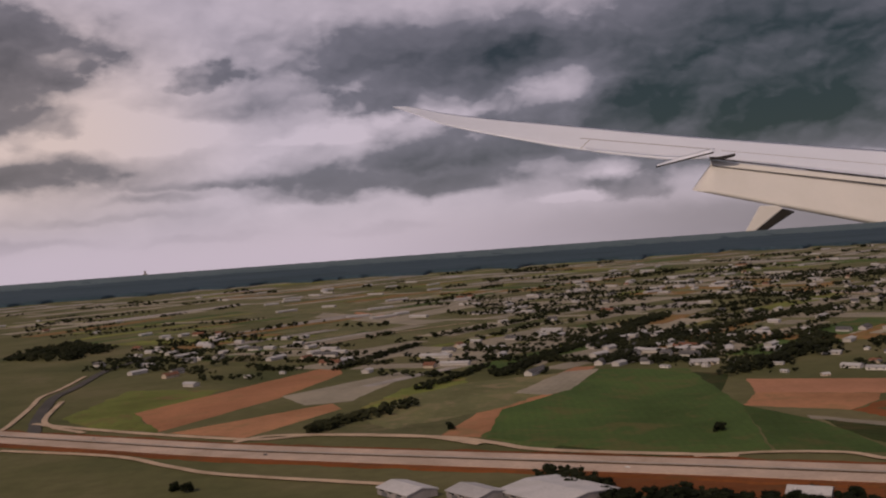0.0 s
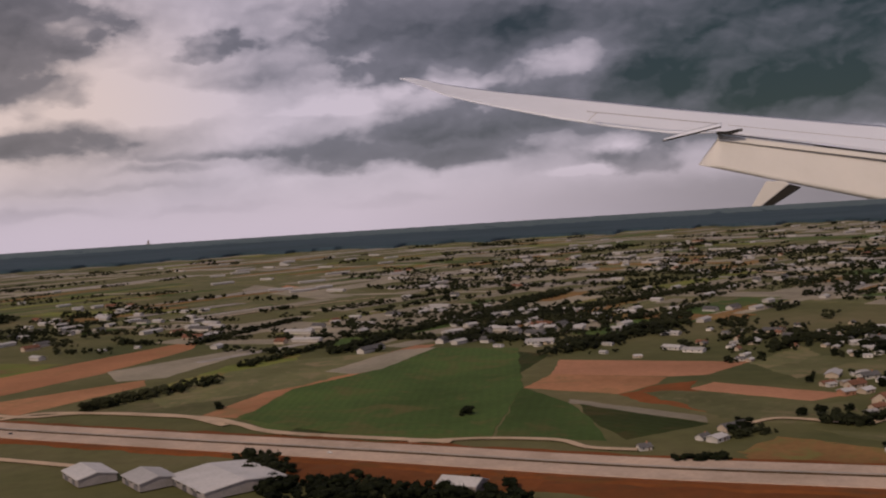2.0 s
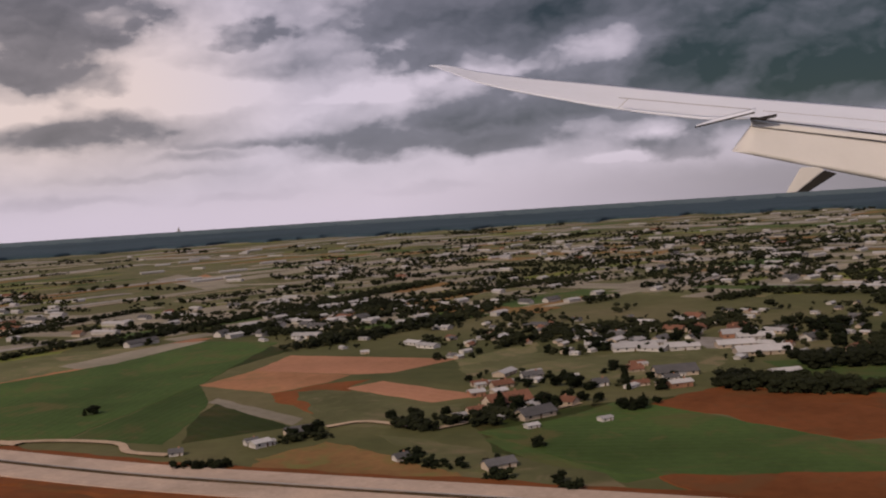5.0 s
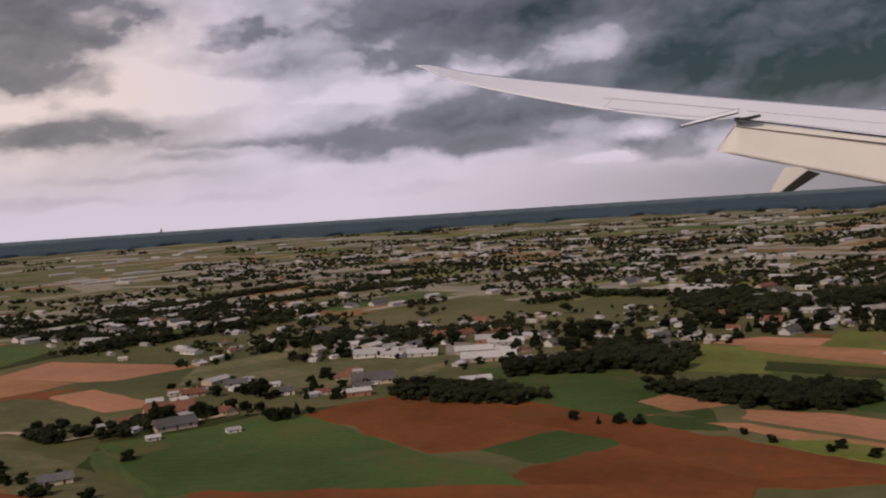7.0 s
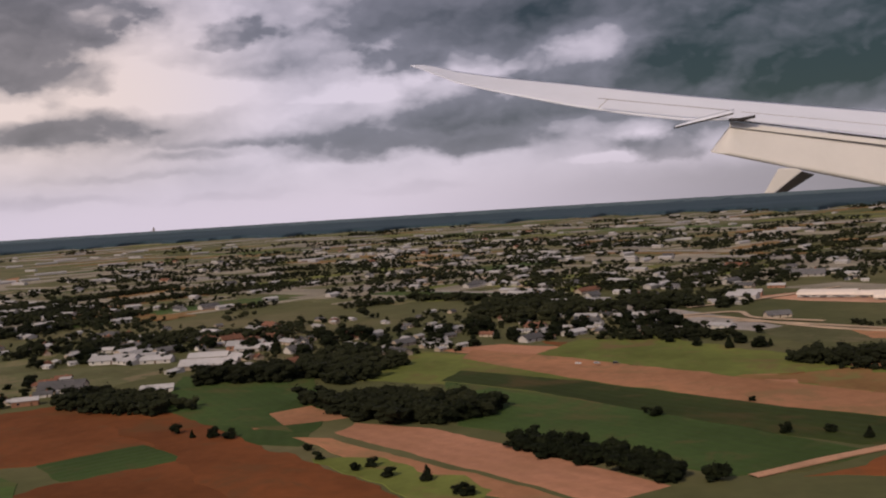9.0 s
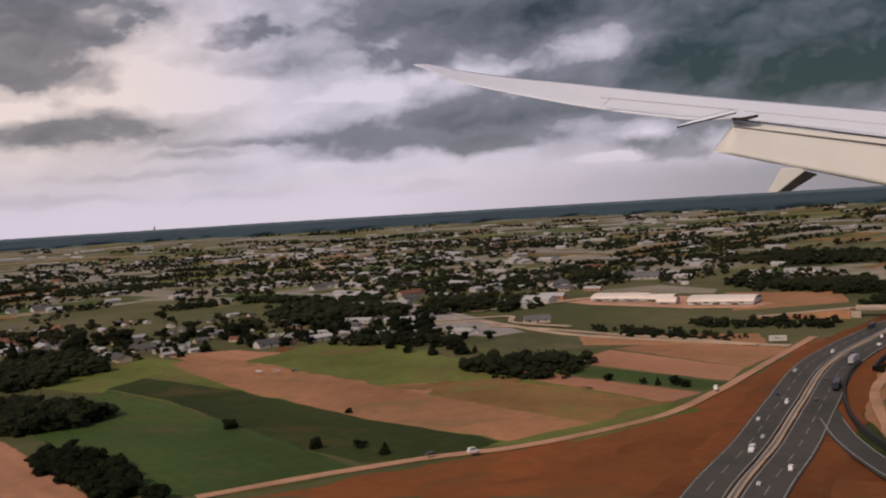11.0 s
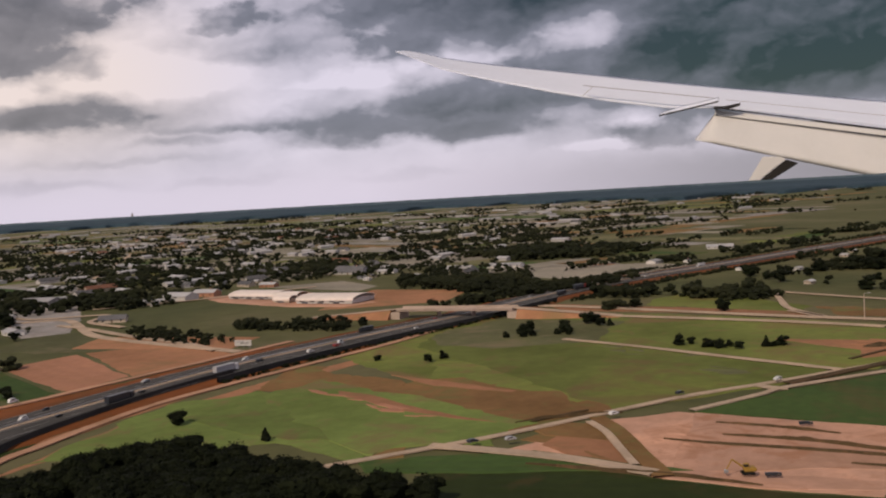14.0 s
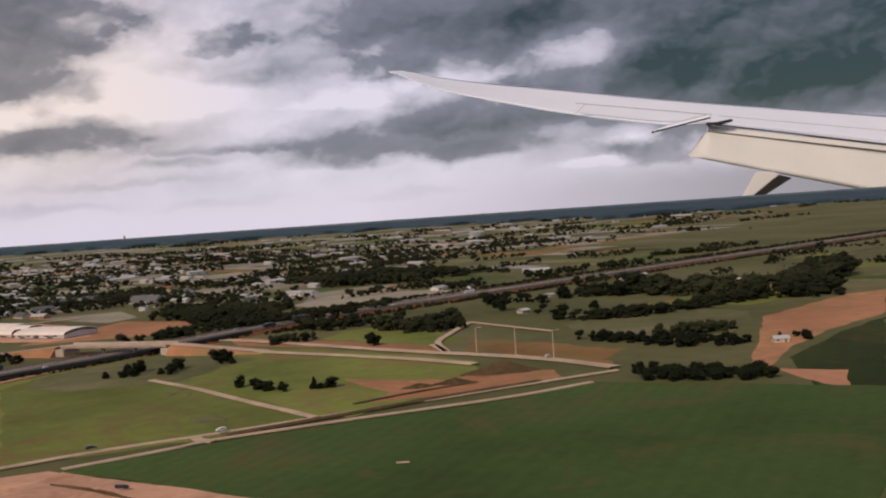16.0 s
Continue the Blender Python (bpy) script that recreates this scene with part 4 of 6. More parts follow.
# ---- the forest along the horizon ----
def build_forest(name, mat, words, dist, start_at, swing, high):
    """An uneven closed canopy, ring by ring out to the horizon."""
    bm = bmesh.new()
    n = 760
    rows = []
    for j, d in enumerate(dist):
        row = []
        for k in range(n + 1):
            a = radians(-62 + 138 * k / n)
            start = start_at + swing * (noise.noise((a * 3.0, start_at, 0)) + 0.5 * noise.noise((a * 14, 3, start_at)) + 0.35 * noise.noise((a * 40, 5, start_at)) - 0.4 * math.sin(a))
            r = start + d * 1.0
            x, y = 55 + r * math.sin(a), r * math.cos(a)
            h = 0.0 if j == 0 else high * min(1.0, 0.55 + 0.15 * j) + 0.5 * noise.noise((x * 0.08, y * 0.08, 0)) + 0.12 * random.random()
            row.append(bm.verts.new((x + random.uniform(-.6, .6), y + random.uniform(-.3, .3), drop(x, y) + h - (0.1 if j == 0 else 0))))
        rows.append(row)
    for r, q in zip(rows, rows[1:]):
        for k in range(n):
            bm.faces.new((r[k], r[k + 1], q[k + 1], q[k]))
    for f in bm.faces:
        f.smooth = True
    bmesh.ops.recalc_face_normals(bm, faces=bm.faces[:])
    tagged(new(name, mesh_of(name, bm, mat)), words, "forest", kind="stuff")


build_forest("forest", CANOPY, "dark forest belt along the horizon, coloured blue-green for haze", (0.0, 0.5, 3, 7, 12, 20, 32, 50, 80, 130, 200, 300, 420, 600), 400, 95, 1.2)
build_forest("upland_forest", UPLAND, "wooded upland on the horizon, coloured paler blue-grey for haze", (0.0, 6, 20, 50, 90, 160, 280, 460, 800, 1300, 2000), 760, 90, 1.4)


# ---- the far city ----
def city_tower(x, y):
    """A stepped stone tower with a spire, far out on the horizon."""
    ob = tagged(new("tower"), "grey stepped stone tower with a spire, far on the horizon", "tower")
    z = drop(x, y)
    part("base", box(bmesh.new(), -9, 9, -6, 6, 0, 6, 0.3), GREYWALL, ob)
    part("shaft", box(bmesh.new(), -3.2, 3.2, -3.2, 3.2, 6, 15, 0.3), GREYWALL, ob)
    part("crown", box(bmesh.new(), -2.2, 2.2, -2.2, 2.2, 15, 18, 0.3), GREYWALL, ob)
    part("spire", cyl(bmesh.new(), (0, 0, 18), (0, 0, 24), 0.9, 0.2, 8), GREYWALL, ob, "slender grey spire")
    ob.matrix_world = Matrix.Translation((x, y, z)) @ Matrix.Scale(0.75, 4)


city_tower(-456, 2950)


# ---- trees ----
def lobe_cloud(seed, lobes, detail, leaves, conifer=False):
    """Points and faces of a crown: lumpy masses set round the limbs, with loose tufts that break the outline; base at 0.25, top at 1."""
    rnd = random.Random(seed)
    bm = bmesh.new()
    for k in range(lobes):
        f = k / max(1, lobes - 1)
        if conifer:
            c, r = Vector((rnd.uniform(-.03, .03), rnd.uniform(-.03, .03), 0.2 + 0.72 * f)), 0.20 * (1.05 - f) + 0.02
        else:
            a, d = rnd.uniform(0, math.tau), 0.27 * math.sqrt(rnd.random())
            c, r = Vector((d * math.cos(a), d * math.sin(a), rnd.uniform(0.30, 0.80))), rnd.uniform(0.13, 0.22)
        vs = bmesh.ops.create_icosphere(bm, subdivisions=detail, radius=r, matrix=Matrix.Translation(c))["verts"]
        for v in vs:
            q = v.co - c
            v.co = c + Vector((q.x, q.y, q.z * (0.75 if not conifer else 1.3))) * (1 + 0.55 * noise.noise(v.co * 7 + Vector((seed, k, 0))) + rnd.uniform(-.12, .12))
        for _ in range(leaves // lobes):
            n = Vector((rnd.gauss(0, 1), rnd.gauss(0, 1), rnd.gauss(0.3, 1))).normalized()
            p = c + n * r * rnd.uniform(0.95, 1.35)
            s = rnd.uniform(0.02, 0.05)
            t1 = n.orthogonal().normalized() * s
            t2 = n.cross(t1).normalized() * s * 0.8 + n * rnd.uniform(-s, s)
            bm.faces.new([bm.verts.new(p + t1), bm.verts.new(p - t1 * 0.6 + t2), bm.verts.new(p - t2)])
    bm.verts.index_update()
    verts = [v.co.copy() for v in bm.verts]
    faces = [[v.index for v in f.verts] for f in bm.faces]
    bm.free()
    return np.array(verts), faces


def trunk_mesh(seed):
    rnd = random.Random(seed)
    bm = bmesh.new()
    cyl(bm, (0, 0, 0), (0.01, 0, 0.5), 0.035, 0.018, 7)
    for k in range(5):
        a = k * math.tau / 5 + rnd.uniform(-.4, .4)
        z = rnd.uniform(0.25, 0.48)
        cyl(bm, (0, 0, z), (0.2 * math.cos(a), 0.2 * math.sin(a), z + rnd.uniform(0.15, 0.3)), 0.014, 0.005, 5)
    return mesh_of("trunk", bm, BARK)


def mesh_from(name, verts, faces, mat):
    me = bpy.data.meshes.new(name)
    me.from_pydata(verts.tolist() if hasattr(verts, "tolist") else verts, [], faces)
    me.materials.append(mat)
    me.update()
    return me


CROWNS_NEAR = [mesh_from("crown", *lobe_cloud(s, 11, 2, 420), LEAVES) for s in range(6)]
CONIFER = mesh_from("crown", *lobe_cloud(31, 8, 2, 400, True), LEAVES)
TRUNKS = [trunk_mesh(s) for s in range(3)]
CROWNS_CLOSE = [lobe_cloud(20 + s, 12, 2, 380) for s in range(5)]
CROWNS_MID = [lobe_cloud(50 + s, 6, 2, 90) for s in range(5)]
CROWNS_FAR = [lobe_cloud(80 + s, 4, 1, 24) for s in range(5)]
TREE_COUNT = 0


def tree(x, y, high, conifer=False, group=""):
    global TREE_COUNT
    TREE_COUNT += 1
    ob = new("tree")
    for name, me in (("trunk", random.choice(TRUNKS)), ("crown", CONIFER if conifer else random.choice(CROWNS_NEAR))):
        p = new(name, me)
        p.parent = ob
        if name == "crown" and not conifer:
            p.location.z = -0.16
    wide = random.uniform(0.9, 1.25)
    ob.matrix_world = Matrix.LocRotScale((x, y, drop(x, y)), Euler((0, 0, random.uniform(0, 6.28))), (high * wide * 1.15, high * wide * 1.15, high * 0.95))
    words = "dark green conifer on open grass" if conifer else ("low round dark green bush in a field" if high < 0.45 else "dark green broad-leaved tree with an uneven crown")
    return tagged(ob, words, "tree" if high >= 0.45 else "bush", group)


def plant_trees(*places):
    for x, y in places:
        if any((q.x - x) ** 2 + (q.y - y) ** 2 < 0.16 for line in LANE_LINES for q in line):
            continue
        tree(x, y, random.uniform(0.38, 0.75) * (0.72 if y < 40 else 1.0), random.random() < 0.12, "trees in the fields")


def joined(name, spots, label, category, mat=LEAVES):
    """Many crowns as one mesh: spots of (x, y, height)."""
    verts, faces, base = [], [], 0
    for x, y, h in spots:
        v, f = random.choice(CROWNS_CLOSE if y < 30 else CROWNS_MID if y < 65 else CROWNS_FAR)
        a, w = random.uniform(0, 6.28), h * random.uniform(0.9, 1.4)
        m = np.array(((math.cos(a) * w, math.sin(a) * w, 0), (-math.sin(a) * w, math.cos(a) * w, 0), (0, 0, h)))
        verts.append(v @ m + np.array((x, y, drop(x, y) - 0.22 * h)))
        faces += [[i + base for i in q] for q in f]
        base += len(v)
    if verts:
        tagged(new(name, mesh_from(name, np.concatenate(verts), faces, mat)), label, category, kind="stuff")


def plant_wood(spacing, high, *outline):
    outline = list(outline)
    xs, ys = [p[0] for p in outline], [p[1] for p in outline]
    area = abs(sum(a[0] * b[1] - a[1] * b[0] for a, b in zip(outline, outline[1:] + outline[:1]))) / 2
    spots = []
    for _ in range(4000):
        if len(spots) > min(420, area / spacing ** 2 * 1.3) or (len(spots) and _ > 3900):
            break
        x, y = random.uniform(min(xs), max(xs)), random.uniform(min(ys), max(ys))
        if inside(x, y, outline):
            spots.append((x, y, high * random.uniform(0.6, 1.15)))
    joined("wood", spots, "dense dark green copse of broad-leaved trees", "trees", HAZYLEAVES if sum(ys) / len(ys) > 38 else LEAVES)


plant_wood(0.36, 0.75, (92.5, 20.7), (93.5, 21.3), (94.9, 21.4), (96.9, 21.0), (98.3, 21.2), (99.5, 19.9), (100.7, 19.1), (100.2, 18.2))
plant_wood(0.36, 0.75, (93.0, 21.3), (93.7, 22.1), (95.8, 23.7), (97.3, 24.1), (99.1, 22.1), (100.4, 20.6), (103.4, 18.2))
plant_wood(0.5, 0.9, (61.9, 40.4), (63.4, 41.0), (65.9, 40.5), (68.4, 37.9), (69.6, 38.1), (68.7, 35.3), (65.6, 34.8), (63.9, 37.0))
plant_wood(0.4, 0.65, (68.8, 31.9), (70.5, 30.8), (71.6, 28.8), (72.6, 26.4), (73.6, 24.8), (71.7, 25.2), (70.2, 27.9), (68.5, 30.2))
plant_wood(0.5, 0.8, (51.2, 45.4), (52.5, 47.0), (55.2, 43.7), (56.3, 41.8), (54.2, 41.9))
plant_wood(0.5, 0.9, (50.7, 46.4), (52.6, 45.5), (55.5, 42.2), (54.8, 41.2), (52.4, 42.7), (50.4, 45.0))
plant_wood(0.6, 1.1, (56.6, 49.4), (59.9, 49.6), (65.0, 49.2), (64.0, 46.4), (59.7, 46.9), (56.3, 47.8))
plant_wood(0.5, 0.9, (61.7, 41.6), (64.9, 40.1), (68.3, 38.5), (68.6, 35.9), (65.7, 36.6), (62.2, 39.4))
plant_wood(0.5, 0.9, (65.7, 36.6), (68.1, 38.6), (69.4, 36.1), (66.8, 34.4))
plant_wood(0.6, 1.0, (60.8, 51.7), (63.8, 54.0), (66.7, 49.7), (64.5, 44.5), (63.1, 44.4))
plant_wood(0.45, 0.9, (82.8, 41.8), (83.8, 42.0), (86.8, 41.3), (87.5, 40.2), (84.6, 39.4), (83.0, 40.1))
plant_wood(0.5, 0.7, (77.4, 52.6), (80.8, 54.0), (83.9, 49.4), (82.7, 48.8))
plant_wood(0.5, 0.42, (91.0, 52.3), (94.6, 48.1), (96.9, 44.0), (95.2, 43.8), (91.2, 48.3))
plant_wood(0.5, 0.5, (96.2, 51.1), (101.2, 49.7), (102.9, 47.7), (101.1, 45.4), (96.2, 48.5))
plant_wood(0.75, 0.7, (83.0, 42.0), (86.4, 43.4), (88.4, 40.8), (86.8, 37.6), (84.0, 38.2))
plant_wood(0.6, 0.7, (106.2, 51.6), (111.0, 57.6), (115.3, 60.3), (120.8, 62.5), (119.4, 58.9), (109.2, 51.9))
plant_wood(0.7, 0.85, (105.9, 71.5), (114.5, 66.0), (111.8, 58.9), (104.7, 64.9))
plant_wood(0.8, 1.1, (72.2, 71.2), (79.9, 78.1), (82.2, 64.4), (74.8, 62.9))
plant_wood(0.36, 0.48, (125.8, 30.0), (127.4, 29.8), (129.8, 29.3), (129.8, 27.4), (126.7, 28.7))
plant_wood(0.45, 0.5, (126.2, 39.9), (127.9, 39.2), (132.5, 35.5), (131.7, 34.1), (129.3, 35.1))
plant_wood(0.9, 1.3, (135.2, 60.6), (139.6, 54.6), (144.9, 51.8), (142.1, 46.6), (137.4, 49.4), (134.6, 55.5))
plant_wood(0.9, 1.4, (143.2, 56.4), (151.7, 64.4), (146.8, 54.6), (142.1, 52.7))
plant_wood(0.6, 0.75, (106.9, 65.2), (113.8, 61.9), (114.1, 56.0), (108.4, 59.2))
plant_wood(1.0, 1.2, (114.0, 92.4), (123.3, 99.0), (128.5, 83.8), (121.9, 79.0), (115.7, 82.9))
plant_wood(0.6, 0.7, (119.9, 49.2), (122.6, 48.4), (122.1, 45.5), (120.0, 46.6))
plant_wood(0.5, 0.8, (-0.9, 62.8), (2.8, 67.2), (6.8, 70.6), (6.8, 69.0), (3.1, 64.8), (-0.5, 61.6))
plant_wood(0.42, 0.65, (10.4, 41.0), (15.1, 39.0), (18.4, 36.4), (20.2, 34.9), (11.4, 37.6))
plant_wood(0.6, 0.7, (35.2, 42.1), (36.7, 43.2), (39.1, 43.3), (42.3, 43.2), (41.8, 41.7), (37.7, 40.6))
plant_wood(1.0, 1.0, (33.8, 92.0), (43.0, 92.7), (43.4, 87.2), (35.2, 86.2))
plant_wood(0.9, 1.1, (84.7, 71.7), (90.5, 71.8), (86.8, 63.3), (82.6, 64.5))
plant_wood(0.55, 0.8, (52.3, 44.0), (54.5, 45.7), (57.8, 41.6), (55.5, 40.8))
plant_wood(0.6, 0.55, (13.0, 40.1), (15.1, 40.2), (16.0, 39.0), (15.8, 36.2), (13.6, 36.5))
plant_wood(0.6, 0.55, (17.7, 37.4), (19.4, 38.2), (20.6, 36.6), (20.7, 34.2), (16.8, 35.5))
plant_wood(0.5, 0.7, (9.7, 45.3), (11.3, 45.3), (11.9, 41.3), (10.4, 42.0))
plant_wood(0.9, 0.9, (115.4, 53.7), (123.3, 49.4), (122.2, 46.3), (114.9, 50.8))

def plant_row(wide, high, *points):
    """A belt of trees along a line, close-set and uneven."""
    spots = []
    for q in smooth_line(points, 0.32):
        for _ in range(3):
            spots.append((q.x + random.uniform(-wide, wide), q.y + random.uniform(-wide, wide), high * random.uniform(0.4, 0.8)))
    joined("tree_belt", spots, "long dark green belt of broad-leaved trees", "trees", HAZYLEAVES if points[0][1] > 38 else LEAVES)


plant_row(0.7, 1.1, (14.4, 79.6), (20.4, 89.1), (29.0, 100.5), (44.4, 122.6))
plant_row(0.9, 1.2, (23.7, 81.7), (33.8, 93.8), (44.0, 102.8), (57.1, 112.0))
plant_row(1.2, 1.3, (29.8, 70.2), (35.3, 74.3), (42.3, 81.4), (46.0, 88.4))
plant_row(0.5, 1.0, (2.2, 94.3), (7.1, 103.2), (11.4, 110.8))
plant_row(0.4, 0.9, (7.7, 76.7), (10.9, 80.7), (14.7, 86.7))
plant_row(1.0, 1.2, (28.7, 95.8), (35.4, 109.8), (43.0, 121.5))
plant_row(1.0, 1.2, (50.2, 68.0), (54.6, 66.2), (59.6, 66.6))
plant_row(0.8, 1.2, (64.1, 80.7), (68.0, 82.7))
plant_row(0.9, 1.3, (69.7, 84.1), (72.9, 81.2), (77.9, 76.5))
plant_row(0.6, 1.0, (57.1, 51.1), (60.8, 49.1), (64.7, 47.9))
plant_row(0.35, 0.8, (27.6, 37.9), (29.2, 37.6))
plant_row(0.35, 0.7, (31.0, 41.1), (32.8, 41.6))
plant_row(0.3, 0.65, (35.9, 36.4), (36.9, 35.0), (37.7, 34.9))
plant_row(0.25, 0.7, (38.4, 33.1), (38.8, 32.6))
plant_row(0.25, 0.7, (40.4, 31.2), (40.8, 30.7))
plant_row(0.35, 0.6, (80.4, 51.6), (82.4, 51.3), (84.1, 51.5))
plant_row(0.5, 0.9, (131.7, 57.3), (134.5, 56.6), (138.1, 57.6))
plant_row(0.6, 1.0, (128.3, 46.1), (130.8, 46.0), (133.4, 46.8), (139.2, 49.5))
plant_row(0.5, 0.9, (129.9, 38.3), (132.6, 38.9))
plant_row(0.4, 0.7, (121.1, 48.8), (122.6, 46.5))
plant_row(1.2, 1.4, (117.8, 82.4), (122.1, 83.2), (127.3, 88.6))
plant_row(0.9, 1.2, (107.3, 65.2), (110.1, 66.0), (113.4, 64.7))
plant_row(0.6, 1.1, (147.6, 92.2), (153.0, 91.8))
plant_row(0.5, 0.8, (114.3, 46.5), (115.6, 46.8))
plant_row(0.35, 0.42, (113.6, 50.8), (120.3, 57.3), (130.0, 64.2), (149.5, 78.4), (190.0, 107.0))
plant_row(0.4, 0.5, (117.4, 61.8), (127.0, 68.6), (146.6, 82.8), (188.0, 112.0))
plant_wood(0.36, 0.75, (92.4, 20.6), (100.2, 18.0), (97.0, 17.0), (92.8, 18.6))
plant_wood(0.9, 1.2, (-40.0, 137.0), (-29.8, 128.3), (-25.6, 140.6), (-36.0, 158.0))
plant_trees((39.9, 51.8), (40.6, 52.8), (41.6, 49.9), (42.3, 50.6), (42.5, 48.9), (44.1, 51.1), (44.6, 50.2), (45.1, 47.1), (45.5, 47.5), (46.9, 51.1), (47.8, 52.1), (47.5, 48.1), (46.9, 46.3), (48.3, 45.6), (48.8, 46.3), (44.3, 44.0), (45.5, 42.2), (45.8, 41.7), (46.3, 41.8), (38.9, 42.2), (38.0, 44.2), (36.0, 42.9), (36.6, 41.4), (36.9, 41.5))
plant_trees((102.6, 36.3), (104.4, 35.1), (108.7, 39.5), (108.0, 39.6), (96.6, 27.9), (90.1, 34.2), (110.5, 39.2))
plant_trees((108.7, 39.5), (109.1, 39.6), (110.1, 39.5), (110.5, 39.8), (112.3, 41.1), (112.7, 40.9), (112.3, 34.4), (112.7, 34.3), (113.5, 34.7), (114.0, 34.7), (114.5, 34.0), (115.0, 33.6), (116.1, 33.0), (116.3, 32.9), (105.0, 35.7), (99.2, 25.1))
plant_trees((108.8, 40.2), (109.1, 40.6), (110.5, 39.2), (110.7, 40.4), (112.0, 42.0), (112.3, 42.1), (112.7, 33.8), (114.3, 33.8), (114.6, 33.4), (115.1, 32.9), (116.6, 33.0), (118.2, 27.3), (114.5, 46.5), (114.9, 46.4), (115.5, 46.4), (118.5, 42.9), (126.2, 31.4), (126.4, 30.7), (127.0, 30.9), (134.0, 34.5), (134.0, 35.4), (133.2, 35.1))
plant_trees((62.2, 32.6), (58.0, 36.0), (59.4, 35.4), (58.8, 35.8), (62.6, 31.2), (63.7, 29.4), (64.2, 29.7), (64.6, 28.4), (65.7, 27.6), (66.3, 26.0), (66.6, 25.8))
plant_trees((44.3, 44.6), (45.9, 42.3), (46.2, 41.9), (40.5, 31.9), (38.5, 35.0), (38.9, 34.6), (47.6, 51.8), (48.0, 51.1), (35.8, 37.3), (36.3, 36.9), (40.8, 36.8), (32.1, 42.4), (31.3, 42.0), (57.3, 36.9), (58.6, 36.0))
plant_trees((20.6, 50.9), (21.0, 51.0), (32.4, 43.7), (18.6, 37.1), (17.4, 37.9), (13.5, 38.8), (44.9, 44.2), (46.6, 42.8), (47.2, 42.8), (26.5, 40.6), (35.5, 44.0), (36.6, 44.2), (36.8, 42.2))
plant_trees((78.1, 34.3), (78.4, 29.1), (79.1, 28.0), (77.1, 29.4), (69.2, 37.7), (87.9, 36.5), (88.9, 35.4), (89.3, 34.9), (89.9, 34.7), (80.3, 49.7), (81.0, 47.9), (81.7, 50.2), (82.1, 46.4), (82.5, 49.1), (83.2, 47.7), (83.5, 46.0), (84.1, 46.2), (74.2, 33.3), (74.0, 33.8))
plant_trees((4.6, 66.1), (-0.2, 63.4), (7.7, 59.0), (-7.1, 49.9), (-6.5, 49.4), (12.2, 42.2), (11.8, 43.5), (8.5, 76.1), (21.0, 51.5))


# ---- houses ----
def gable(bm, lx, ly, z0, z1, over=0.06, thick=0.035):
    """A pitched roof with thickness and eaves, ridge along x."""
    x, y = lx / 2 + over, ly / 2 + over
    drop_z = (z1 - z0) * over / (ly / 2)
    for sx in (1,):
        top = [(-x, -y, z0 - drop_z), (x, -y, z0 - drop_z), (x, 0, z1), (-x, 0, z1), (x, y, z0 - drop_z), (-x, y, z0 - drop_z)]
        up = [bm.verts.new((a, b, c + thick)) for a, b, c in top]
        lo = [bm.verts.new(p) for p in top]
        for i, j, k, l in ((0, 1, 2, 3), (3, 2, 4, 5)):
            bm.faces.new((up[i], up[j], up[k], up[l]))
            bm.faces.new((lo[l], lo[k], lo[j], lo[i]))
        for i, j in ((0, 1), (1, 2), (2, 4), (4, 5), (5, 3), (3, 0)):
            bm.faces.new((lo[i], lo[j], up[j], up[i]))
    return bm


def walls(bm, lx, ly, z0, z1):
    """House walls with gable ends."""
    x, y = lx / 2, ly / 2
    pts = [(-x, -y, 0), (x, -y, 0), (x, y, 0), (-x, y, 0), (-x, -y, z0), (x, -y, z0), (x, y, z0), (-x, y, z0), (-x, 0, z1), (x, 0, z1)]
    v = [bm.verts.new(p) for p in pts]
    for f in ((0, 1, 5, 4), (2, 3, 7, 6), (1, 2, 6, 9, 5), (3, 0, 4, 8, 7), (3, 2, 1, 0), (4, 5, 9, 8), (7, 8, 9, 6)):
        bm.faces.new([v[i] for i in f])
    return bm


STYLES = {  # wall, roof, wall height, roof rise per width, words
    "white": (PLASTER, PALEROOF, 0.28, 0.16, "low cream building with a pale metal roof"),
    "plain": (PLASTER, SLATE, 0.28, 0.30, "white plastered house with a grey gable roof"),
    "grey": (CREAM, SLATE, 0.27, 0.28, "cream farm building with a grey sheet roof"),
    "red": (CREAM, TILES, 0.28, 0.32, "cream house with a red tiled gable roof"),
    "cream": (CREAM, PALEROOF, 0.28, 0.18, "cream-walled long building with a pale low roof"),
    "brick": (BRICK, PALEROOF, 0.34, 0.20, "orange brick building with a pale low roof"),
}
PROTOTYPES = {}


